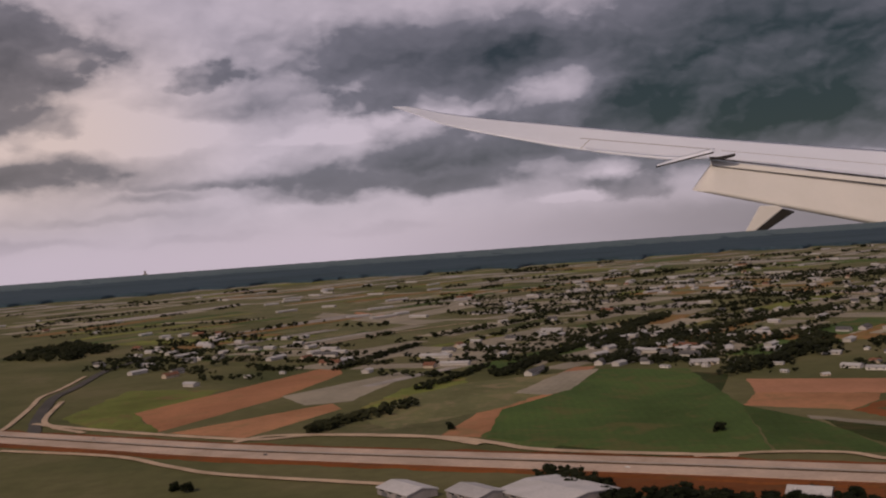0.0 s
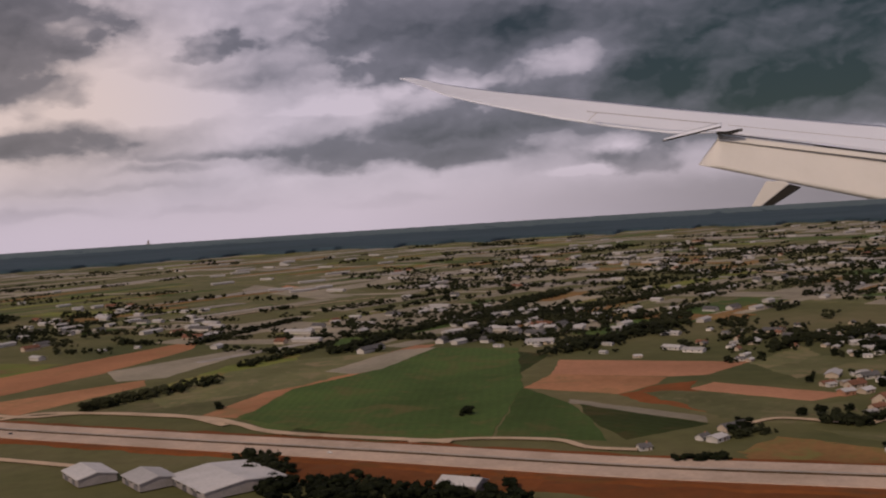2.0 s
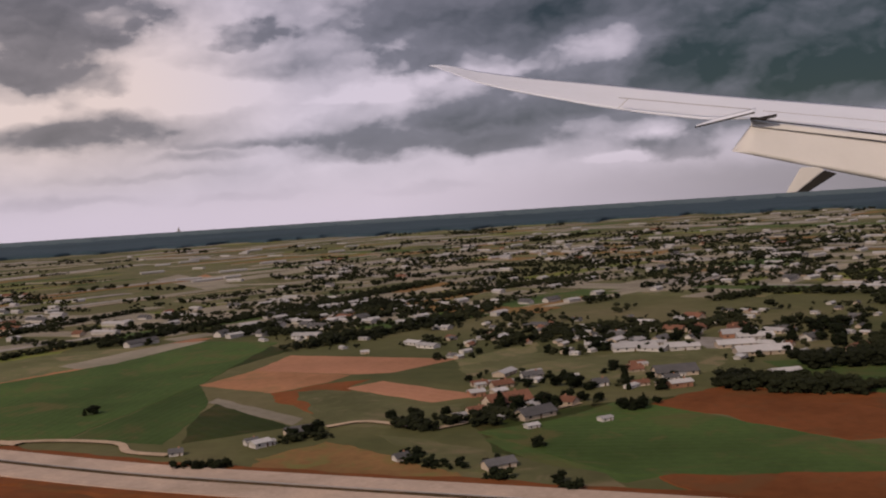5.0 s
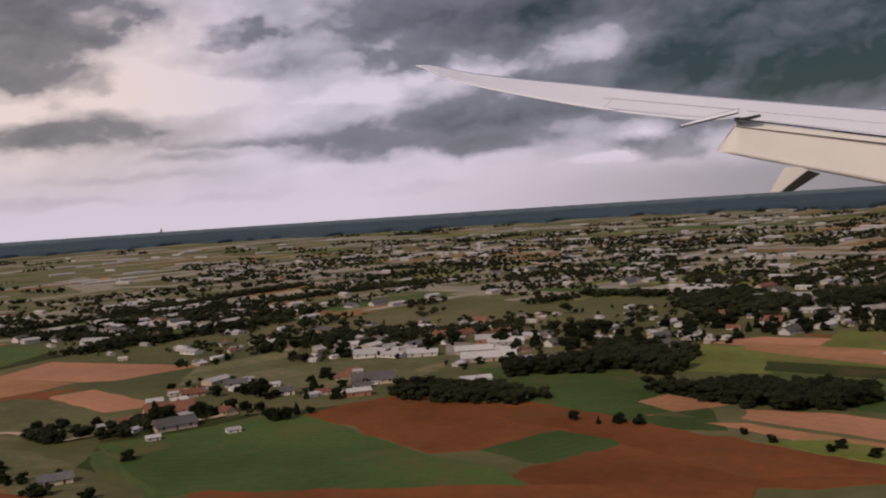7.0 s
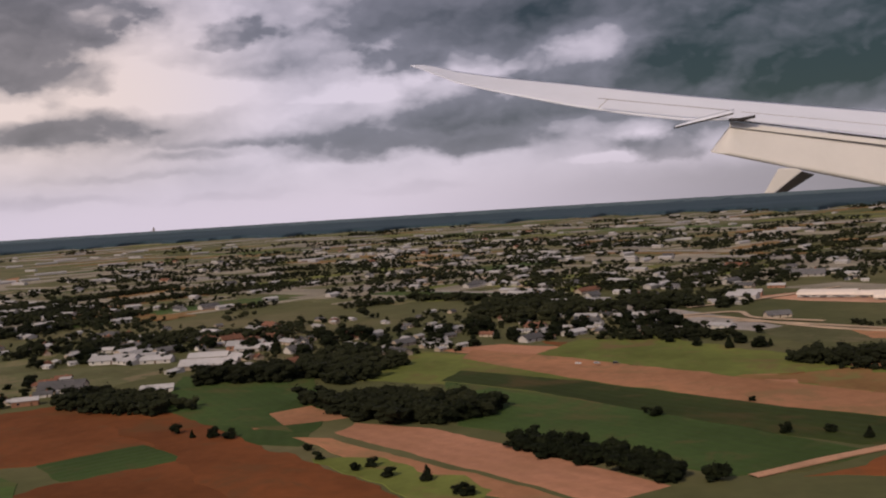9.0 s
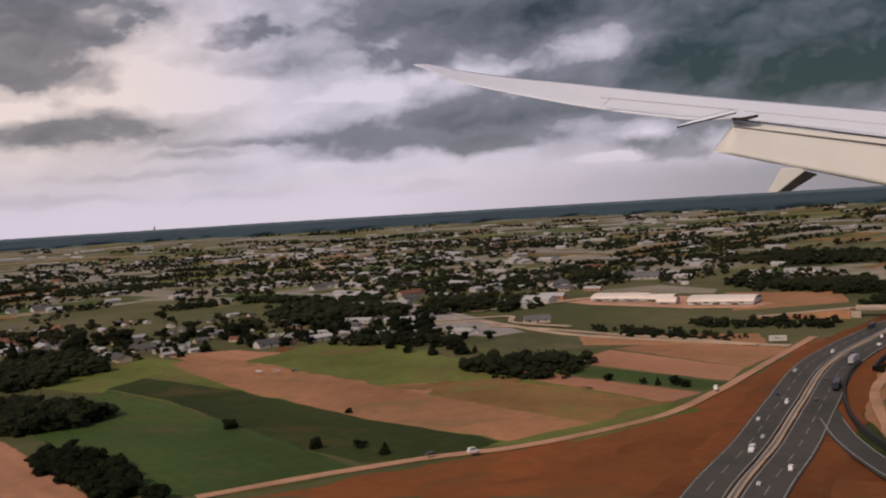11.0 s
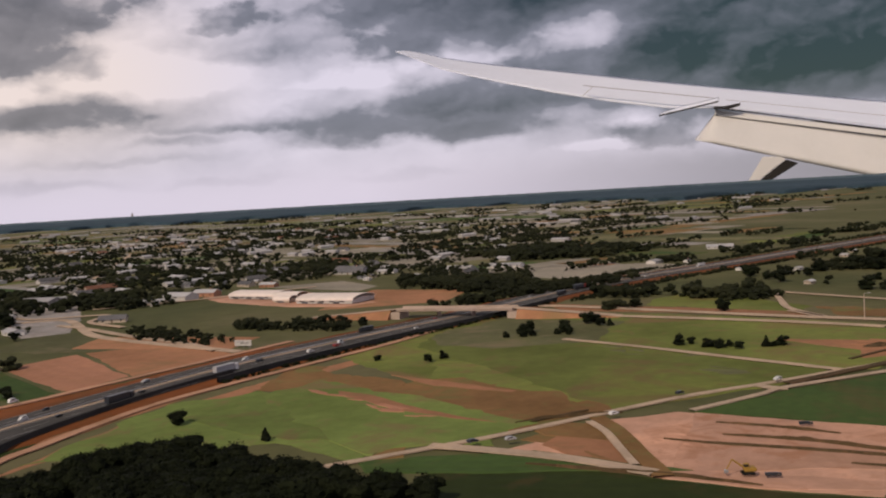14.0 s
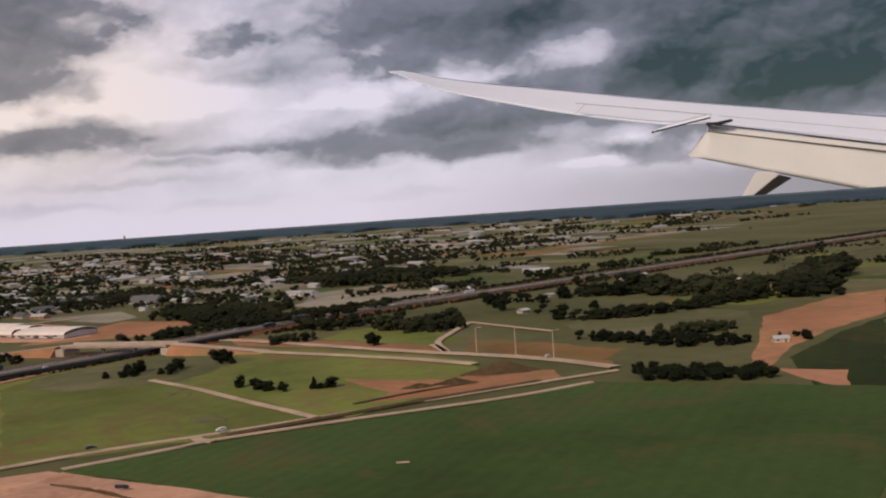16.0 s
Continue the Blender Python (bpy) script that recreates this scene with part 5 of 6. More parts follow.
def house_kit(style, long):
    wall, roof, z0, rise, words = STYLES[style]
    lx, ly = long, 0.75 if long < 2 else min(1.6, 0.5 * long)
    z1 = z0 + rise * ly
    ob = new("house")
    part("wall", walls(bmesh.new(), lx, ly, z0, z1 - 0.01), wall, ob)
    part("roof", gable(bmesh.new(), lx, ly, z0, z1), roof, ob)
    if style in ("plain", "red", "brick"):
        part("chimney", box(bmesh.new(), lx * 0.18, lx * 0.18 + 0.1, -0.05, 0.05, z1 - 0.12, z1 + 0.13, 0.01), BRICK, ob, "brick chimney")
    n = max(2, int(lx / 0.55))
    for side in (-1, 1):
        for k in range(n):
            cx = (k + 0.5) / n * lx - lx / 2
            y = side * ly / 2
            if side < 0 and k == n // 2:
                part("door", box(bmesh.new(), cx - 0.055, cx + 0.055, y - 0.012, y + 0.005, 0.0, 0.22), WOOD, ob, "brown door")
            else:
                part("window", box(bmesh.new(), cx - 0.07, cx + 0.07, y - 0.012, y + 0.012, 0.12, 0.23), PANE, ob)
    return tagged(ob, words, "house")


def house(x, y, style, long, turn):
    key = (style, round(long * 2) / 2)
    size = 0.74 if long < 2 else 0.85
    m = Matrix.Translation((x, y, drop(x, y))) @ Matrix.Rotation(radians(turn), 4, "Z") @ Matrix.Scale(size, 4)
    if key not in PROTOTYPES:
        PROTOTYPES[key] = house_kit(style, key[1])
        PROTOTYPES[key].matrix_world = m
        return PROTOTYPES[key]
    return copy_thing(PROTOTYPES[key], m)


house(30.1, 40.8, "white", 1.0, 35)
house(40.3, 50.2, "white", 1.2, 15)
house(41.3, 49.5, "red", 1.4, 20)
house(43.2, 51.5, "plain", 1.5, 10)
house(40.9, 47.8, "cream", 1.0, 25)
house(45.2, 50.6, "white", 1.2, 0)
house(45.9, 47.9, "plain", 1.0, 10)
house(48.6, 51.0, "red", 1.6, 5)
house(49.4, 52.5, "cream", 1.2, -5)
house(49.3, 46.0, "brick", 1.4, 10)
house(47.7, 47.1, "red", 1.5, 10)
house(41.1, 40.0, "white", 1.0, 20)
house(39.8, 47.7, "brick", 1.2, 15)
house(50.6, 58.3, "white", 3.0, -8)
house(53.2, 56.9, "white", 2.0, -8)
house(56.5, 53.5, "cream", 3.5, -6)
house(58.4, 59.2, "white", 3.0, -8)
house(68.8, 54.7, "white", 1.8, -10)
house(49.5, 48.0, "plain", 1.4, 10)
house(54.9, 47.0, "white", 2.0, 5)
house(49.2, 52.7, "red", 1.4, 0)
house(35.6, 36.6, "plain", 1.0, 25)
house(30.5, 76.4, "white", 2.4, -20)
house(30.4, 41.0, "white", 1.0, 20)
house(26.8, 40.5, "plain", 1.2, 10)
house(40.6, 50.7, "white", 1.0, -10)
house(43.7, 53.0, "white", 1.0, 10)
house(39.3, 44.0, "red", 1.4, 20)
house(40.9, 45.1, "red", 2.6, 20)
house(52.2, 59.4, "white", 1.7, -10)
house(49.5, 63.3, "white", 2.2, -10)
house(42.8, 68.1, "white", 1.5, 10)
house(41.6, 42.0, "grey", 2.0, 28)
house(44.2, 40.2, "white", 1.0, 20)
house(38.5, 43.2, "white", 1.1, 15)
house(43.1, 52.6, "white", 1.2, -10)
house(40.3, 50.5, "red", 1.4, 10)
house(29.7, 41.3, "plain", 1.2, 30)
house(31.6, 42.6, "grey", 1.8, 20)
house(38.9, 34.3, "grey", 1.3, 20)
house(41.4, 50.0, "cream", 1.4, 0)
house(55.9, 62.6, "cream", 1.7, -5)
house(57.8, 60.2, "brick", 2.4, -8)
house(52.7, 60.1, "white", 1.5, -10)
house(56.1, 56.5, "cream", 2.6, -5)
house(48.7, 51.7, "red", 1.6, 10)
house(50.2, 48.8, "white", 1.0, 5)
house(48.6, 46.6, "cream", 1.2, 0)
house(48.9, 60.5, "white", 2.0, -15)
house(53.1, 57.9, "white", 2.2, -15)
house(58.4, 60.0, "white", 2.2, -10)
house(56.7, 54.1, "white", 2.1, -12)
house(68.7, 56.5, "white", 2.0, 10)
house(81.4, 61.0, "white", 2.7, -5)
house(76.9, 58.2, "white", 1.7, 0)
house(89.0, 56.2, "grey", 2.2, 0)
house(55.0, 46.7, "white", 1.2, 0)
house(50.1, 49.2, "grey", 2.4, 0)
house(79.7, 72.1, "white", 2.7, -35)
house(79.1, 62.5, "white", 2.0, -30)
house(84.5, 53.3, "white", 1.4, -30)
house(80.5, 54.9, "plain", 1.6, -30)
house(92.2, 78.5, "white", 2.0, -30)
house(102.6, 80.1, "plain", 3.0, -30)
house(105.4, 78.5, "white", 2.0, -30)
house(110.9, 77.0, "white", 2.7, -30)
house(114.0, 76.5, "white", 2.5, -30)
house(74.5, 57.8, "white", 1.0, -30)
house(71.9, 57.5, "red", 1.6, -30)
house(88.9, 65.2, "white", 1.7, -30)
house(92.6, 68.7, "brick", 2.0, -30)
house(96.5, 72.9, "brick", 1.8, -30)
house(101.5, 60.1, "white", 2.2, -35)
house(103.6, 72.9, "white", 1.2, -35)
house(105.9, 80.8, "white", 1.7, -35)
house(111.1, 76.8, "white", 2.7, -35)
house(114.9, 76.2, "white", 2.5, -35)
house(141.7, 57.1, "cream", 2.2, -10)
house(133.8, 81.5, "white", 3.0, -20)
house(132.9, 34.4, "cream", 1.0, -10)
house(-6.1, 94.7, "white", 1.7, -25)
house(-3.0, 95.1, "white", 1.2, -20)
house(11.2, 98.5, "white", 2.5, -30)
house(-21.4, 126.7, "white", 2.0, -20)
house(29.8, 76.7, "white", 1.5, -10)
house(31.6, 73.2, "white", 1.0, 0)
house(34.7, 65.4, "cream", 1.0, 0)

VILLAGES = (
    (110, 120, ((-26.5, 113.9), (-19.4, 162.0), (0.5, 131.0), (4.6, 99.8), (-4.7, 97.2), (-11.1, 89.5))),
    (90, 130, ((-8.6, 100.2), (4.6, 99.8), (20.3, 110.7), (30.4, 116.8), (41.6, 95.9), (32.9, 76.2), (22.2, 80.7), (12.7, 73.2), (3.1, 91.3))),
    (24, 40, ((42.1, 70.2), (48.9, 71.4), (61.5, 65.2), (52.2, 49.3), (45.3, 45.5), (40.7, 52.9))),
    (7, 14, ((36.8, 44.8), (43.3, 44.9), (45.3, 45.5), (40.5, 40.8), (37.0, 41.5))),
    (75, 90, ((19.6, 84.3), (28.2, 104.8), (54.5, 91.8), (63.4, 69.7), (58.2, 53.7), (52.6, 56.9), (44.7, 67.0), (29.4, 68.8))),
    (70, 70, ((39.5, 68.1), (49.2, 68.6), (63.3, 74.2), (77.1, 64.6), (77.8, 54.5), (65.5, 49.7), (58.4, 51.2), (49.7, 57.7), (44.2, 60.5))),
    (40, 60, ((37.6, 67.8), (47.5, 74.1), (59.7, 63.3), (70.4, 62.5), (78.2, 64.0), (68.9, 53.9), (59.7, 51.5), (49.4, 53.0), (42.4, 52.8))),
    (60, 70, ((64.4, 53.7), (69.5, 73.3), (79.5, 85.0), (94.7, 100.5), (97.2, 81.3), (88.7, 59.9), (84.2, 51.5), (76.5, 52.5), (69.2, 51.2))),
    (50, 60, ((65.0, 113.2), (86.2, 155.9), (103.3, 112.8), (93.4, 92.8), (79.9, 79.1))),
    (22, 60, ((71.4, 54.9), (75.2, 57.4), (80.0, 62.7), (84.1, 63.1), (88.2, 49.9), (82.2, 51.1))),
    (34, 80, ((69.7, 99.1), (78.7, 105.9), (101.7, 84.4), (115.0, 78.2), (111.8, 64.4), (101.5, 72.8), (90.8, 64.2), (80.5, 64.4))),
    (22, 80, ((92.1, 78.4), (96.6, 96.8), (115.4, 110.6), (125.0, 123.9), (113.5, 68.4), (102.1, 70.0))),
    (70, 110, ((7.5, 156.3), (56.8, 187.0), (110.1, 149.2), (71.0, 81.7), (42.3, 105.6))),
    (110, 140, ((13.5, 213.4), (74.6, 231.3), (120.3, 153.8), (113.8, 114.4), (86.3, 71.3), (63.2, 86.5), (36.3, 110.1))),
    (60, 80, ((59.7, 182.0), (100.5, 194.3), (128.1, 134.2), (128.5, 95.6), (104.2, 86.3))),
    (10, 50, ((122.1, 71.0), (140.6, 82.5), (142.2, 70.3), (127.4, 44.8))),
    (18, 40, ((-54.5, 187.0), (-85.4, 294.6), (-29.6, 219.6), (5.9, 210.8), (4.3, 159.4), (-16.3, 148.0))),
    (60, 120, ((4.7, 173.5), (36.3, 183.0), (81.7, 216.6), (118.7, 195.3), (59.9, 99.3), (39.7, 126.4))),
    (60, 90, ((61.0, 287.7), (135.3, 245.2), (167.5, 149.4), (133.8, 96.8), (99.5, 118.9))),
)


def near_road(x, y):
    return any((q.x - x) ** 2 + (q.y - y) ** 2 < 10 for line in (CONSTRUCTION_ROAD, MOTORWAY) for q in line[::3])


def settle():
    """Houses and garden trees of the villages: single ones up to the middle distance, one mesh of each kind beyond."""
    far, green = {"plain": [], "red": [], "white": []}, []
    count = 0
    for houses, trees, outline in VILLAGES:
        outline = list(outline)
        xs, ys = [p[0] for p in outline], [p[1] for p in outline]
        street = random.choice(HEADINGS[sum(xs) / len(xs) > 50])

        ca, sa = math.cos(radians(street)), math.sin(radians(street))

        def spot():
            for _ in range(200):
                x, y = random.uniform(min(xs), max(xs)), random.uniform(min(ys), max(ys))
                if inside(x, y, outline) and not near_road(x, y) and not any(inside(x, y, p) for p in OCCUPIED[:PLAN_FIELDS]):
                    return x, y
            return None
        for _ in range(int(houses * (0.85 if min(ys) < 60 else 0.4))):
            s = spot()
            if not s:
                continue
            style, long = random.choice(("white", "cream", "white", "plain", "cream", "white", "grey", "red", "white")), random.choice((1.0, 1.0, 1.0, 1.5, 2.0))
            turn = street + random.choice((0, 90)) + random.uniform(-8, 8)
            if s[1] < 78 and count < 320:
                count += 1
                tagged(house(*s, style, long, turn), group="village houses")
                for _ in range(2):                          # gardens
                    a, d = random.uniform(0, 6.28), random.uniform(0.6, 1.1)
                    green.append((s[0] + d * 1.2 * math.cos(a), s[1] + d * math.sin(a), random.uniform(0.3, 0.62)))
            else:
                far["plain" if style in ("plain", "grey") else "red" if style == "red" and random.random() < 0.6 else "white"].append((*s, long * random.uniform(0.8, 1.6), turn))
        for _ in range(int(trees * (0.6 if min(ys) < 50 else 0.5))):
            s = spot()
            if s:
                if s[1] < 62 and TREE_COUNT < 280:
                    tree(*s, random.uniform(0.5, 1.1), random.random() < 0.1, "village trees")
                else:
                    green.append((*s, random.uniform(0.6, 1.2)))
                    for k in range(random.randint(1, 7) if s[1] < 75 else random.randint(3, 18)):
                        green.append((s[0] + k * 0.5 * ca + random.uniform(-.4, .4), s[1] + k * 0.5 * sa + random.uniform(-.5, .5), random.uniform(0.35, 0.95)))
    for _ in range(90):                                    # sheds and greenhouses far out
        y = random.uniform(150, 330)
        far["white"].append((55 + random.uniform(-0.3, 0.7) * y, y, random.uniform(2.0, 6.0), random.choice(HEADINGS[1]) + random.uniform(-10, 10)))
    for style, spots in far.items():
        wall, roof, z0, rise, words = STYLES[style]
        town = tagged(new("distant_houses"), "distant village, " + words + "s among trees", "houses", kind="stuff")
        for name, mat, make in (("wall", wall, walls), ("roof", roof, gable)):
            bm = bmesh.new()
            for x, y, long, turn in spots:
                one = bmesh.new()
                make(one, long, 0.7, z0, z0 + rise * 0.7)
                one.transform(Matrix.Translation((x, y, drop(x, y))) @ Matrix.Rotation(radians(turn), 4, "Z"))
                me = bpy.data.meshes.new("t")
                one.to_mesh(me)
                one.free()
                bm.from_mesh(me)
                bpy.data.meshes.remove(me)
            ob = part(name, bm, mat, town)
            ob["kind"] = "stuff"
    joined("village_greenery", green, "dark green garden trees among distant village houses", "trees", HAZYLEAVES)


settle()


def far_greenery():
    """Hedges and tree rows that cross the far fields."""
    spots = []
    for _ in range(200):
        y = 90 + 270 * random.random() ** 1.3
        x = random.uniform(-0.55, 0.75) * y + 60
        if x < 25 and random.random() < 0.6:
            continue
        turn = radians(random.choice(HEADINGS[x > 50]) + random.uniform(-6, 6))
        for k in range(random.randint(6, 34)):
            d = k * random.uniform(0.5, 0.9)
            spots.append((x + d * math.cos(turn), y + d * math.sin(turn) + random.uniform(-.4, .4), random.uniform(0.4, 1.0) * (0.8 + y / 400)))
    for _ in range(46):
        x, y, turn = random.uniform(114, 200), random.uniform(56, 100), radians(random.choice((34, 38, -52)))
        for k in range(random.randint(4, 22)):
            p = (x + k * 0.45 * math.cos(turn), y + k * 0.45 * math.sin(turn) + random.uniform(-.3, .3))
            if not near_road(*p):
                spots.append((*p, random.uniform(0.35, 0.95)))
    joined("tree_belt", spots, "dark tree rows and hedges between far fields", "trees", HAZYLEAVES)


far_greenery()


# ---- warehouses beside the motorway ----
def vault(bm, lx, ly, z0, rise, over=0.05, thick=0.03, n=10):
    """A shallow arched roof, its axis along x, with thickness."""
    rows = []
    for k in range(n + 1):
        a = math.pi * k / n
        y, z = -(ly / 2 + over) * math.cos(a), z0 + rise * math.sin(a)
        rows.append([bm.verts.new((x, y, z + t)) for x in (-lx / 2 - over, lx / 2 + over) for t in (0, thick)])
    for r, q in zip(rows, rows[1:]):
        for i, j in ((1, 3), (3, 2), (2, 0), (0, 1)):
            bm.faces.new((r[i], r[j], q[j], q[i]))
    for r in (rows[0], rows[-1]):
        bm.faces.new((r[0], r[1], r[3], r[2]))
    bmesh.ops.recalc_face_normals(bm, faces=bm.faces[:])
    return bm


def warehouse(x, y, lx, ly, high, turn, words, wall=PLASTER, arched=False):
    ob = tagged(new("warehouse"), words, "warehouse")
    if arched:
        part("wall", walls(bmesh.new(), lx, ly, high, high + 0.14), wall, ob)
        part("roof", vault(bmesh.new(), lx, ly, high, 0.26), CREAMROOF, ob, "arched cream sheet roof")
    else:
        part("wall", walls(bmesh.new(), lx, ly, high, high + 0.16), wall, ob)
        part("roof", gable(bmesh.new(), lx, ly, high, high + 0.18, 0.05, 0.04), PALEROOF, ob, "pale metal roof")
    for k in range(int(lx / 1.1)):
        cx = -lx / 2 + 0.6 + k * 1.1
        part("loading_door", box(bmesh.new(), cx - 0.2, cx + 0.2, -ly / 2 - 0.02, -ly / 2 + 0.01, 0.0, high * 0.65), SLATE, ob, "grey loading door")
    for k in range(int(lx / 0.7)):
        cx = -lx / 2 + 0.4 + k * 0.7
        part("window", box(bmesh.new(), cx - 0.16, cx + 0.16, -ly / 2 - 0.014, -ly / 2 + 0.01, high - 0.09, high - 0.03), PANE, ob)
    ob.matrix_world = Matrix.Translation((x, y, 0.05)) @ Matrix.Rotation(radians(turn), 4, "Z")


warehouse(96.5, 64.7, 3.7, 2.0, 0.16, -39, "long hall with an arched cream roof on pink clay", PLASTER, True)
warehouse(101.2, 58.9, 3.9, 2.4, 0.18, -34, "large hall with an arched cream roof on pink clay", PLASTER, True)
warehouse(98.4, 62.6, 1.9, 1.2, 0.14, -36, "low open store with an arched cream roof", CREAM, True)
warehouse(98.2, 60.6, 1.2, 0.8, 0.12, -36, "small arched store between the halls", CREAM, True)
warehouse(91.2, 66.5, 2.0, 1.2, 0.3, -38, "white workshop beside the warehouses")
warehouse(80.6, 70.2, 4.2, 1.6, 0.3, -22, "long low grey-white hall at the edge of town", GREYWALL)


# ---- overpass ----
def overpass():
    a, b, z = Vector((104.3, 48.9, 0)), Vector((109.6, 46.0, 0)), 0.46
    d = (b - a).normalized()
    turn = math.atan2(d.y, d.x)
    ob = tagged(new("overpass"), "grey concrete road bridge across the motorway", "bridge", kind="structure")
    half = (b - a).length / 2
    part("deck", box(bmesh.new(), -half, half, -0.45, 0.45, z - 0.09, z, 0.01), CONCRETE, ob)
    for s in (-1, 1):
        part("parapet", box(bmesh.new(), -half, half, s * 0.45 - 0.03, s * 0.45 + 0.03, z - 0.02, z + 0.07, 0.008), CONCRETE, ob, "pale concrete parapet")
        part("abutment", box(bmesh.new(), s * half - 0.25, s * half + 0.25, -0.55, 0.55, -0.05, z - 0.125, 0.01), CONCRETE, ob, "concrete abutment")
        bm = bmesh.new()                                   # earth ramp behind the abutment
        x0, x1 = s * (half + 0.25), s * (half + 5)
        top = [(x0, -0.5, z - 0.02), (x0, 0.5, z - 0.02), (x1, 0.5, 0.03), (x1, -0.5, 0.03)]
        low = [(x0, -0.95, -0.05), (x0, 0.95, -0.05), (x1, 0.6, -0.05), (x1, -0.6, -0.05)]
        v, w = [bm.verts.new(p) for p in top], [bm.verts.new(p) for p in low]
        bm.faces.new(v)
        for k in range(4):
            bm.faces.new((v[k], w[k], w[(k + 1) % 4], v[(k + 1) % 4]))
        bmesh.ops.recalc_face_normals(bm, faces=bm.faces[:])
        part("ramp", bm, FIELD["clay"], ob, "bare orange clay approach ramp")
        x2 = s * (half + 5)
        rd = bmesh.new()
        q = [rd.verts.new(p) for p in ((s * half, -0.34, z + 0.004), (s * half, 0.34, z + 0.004), (x2, 0.34, 0.06), (x2, -0.34, 0.06))]
        rd.faces.new(q)
        part("road_surface", rd, GRAVEL, ob, "pale road surface on the ramp")
    for k in (-0.9, 0.9):
        part("pier", cyl(bmesh.new(), (k, 0, 0), (k, 0, z - 0.125), 0.1, 0.1, 10), CONCRETE, ob, "round concrete pier")
    ob.matrix_world = Matrix.Translation((a + b) / 2) @ Matrix.Rotation(turn, 4, "Z")


overpass()

# ---- beside the motorway ----
def hedge(line, offset, wide, high, words):
    """A dense low hedge along a line."""
    spots = []
    for i, q in enumerate(line[:-1]):
        d = (line[i + 1] - q).normalized()
        for _ in range(5):
            p = q + d * random.uniform(0, 0.6) + Vector((d.y, -d.x, 0)) * (offset + random.uniform(-wide, wide))
            spots.append((p.x, p.y, high * random.uniform(0.6, 1.2)))
    joined("hedge", spots, words, "hedge")


embankment = [q for q in MOTORWAY if 95.5 < q.x < 112]
barrier = new("noise_barrier", mesh_of("noise_barrier", strip(embankment, 1.75, 0.10, 0.24, 0.3), DARKWALL))
tagged(barrier, "long dark noise barrier beside the motorway", "barrier", kind="structure")
curve = smooth_line(((91.75, 23.6), (92.35, 26.3), (93.3, 28.8), (94.7, 31.6), (96.2, 34.0), (97.4, 35.6)), 0.4)
slip_barrier = new("noise_barrier", mesh_of("noise_barrier", strip(curve, 0, 0.10, 0.22, 0.28), DARKWALL))
tagged(slip_barrier, "dark noise barrier beside the motorway slip road", "barrier", kind="structure")
hedge(embankment, 1.95, 0.12, 0.2, "low dark hedge along the motorway barrier")
SLIP = ((90.5, 16.0), (90.6, 19.0), (90.8, 22.0), (91.3, 24.8), (92.1, 27.4), (93.2, 30.2), (94.8, 33.2))
slip_road = lane("asphalt", 0.72, *SLIP)
for o in (-0.3, 0.3):
    part("edge_line", strip(smooth_line(SLIP[:5], 0.4), o, 0.03, 0.118, 0.004), PAINT, slip_road, "white painted edge line")


def billboard(x, y, turn):
    ob = tagged(new("billboard"), "white roadside billboard on steel posts", "billboard")
    part("panel", box(bmesh.new(), -0.68, 0.68, -0.03, 0.03, 0.12, 0.56, 0.01), PLASTER, ob)
    for k in (-0.5, 0.0, 0.5):
        part("post", cyl(bmesh.new(), (k, 0.05, 0), (k, 0.05, 0.5), 0.025, 0.025, 8), STEEL, ob)
    for k, (x0, x1, z) in enumerate(((-0.45, 0.1, 0.40), (-0.2, 0.5, 0.30))):
        part("bar", box(bmesh.new(), x0, x1, -0.036, -0.028, z, z + 0.05), SLATE, ob, "grey printed bar")
    ob.matrix_world = Matrix.Translation((x, y, 0.02)) @ Matrix.Rotation(radians(turn), 4, "Z") @ Matrix.Scale(0.56, 4)


billboard(97.2, 42.4, -20)


# ---- vehicles ----
def wheel(ob, x, y, r):
    p = part("wheel", cyl(bmesh.new(), (x, y - 0.015, r), (x, y + 0.015, r), r, r, 12), RUBBER, ob)
    part("rim", cyl(bmesh.new(), (x, y - 0.017, r), (x, y + 0.017, r), r * 0.55, r * 0.55, 8), STEEL, p)


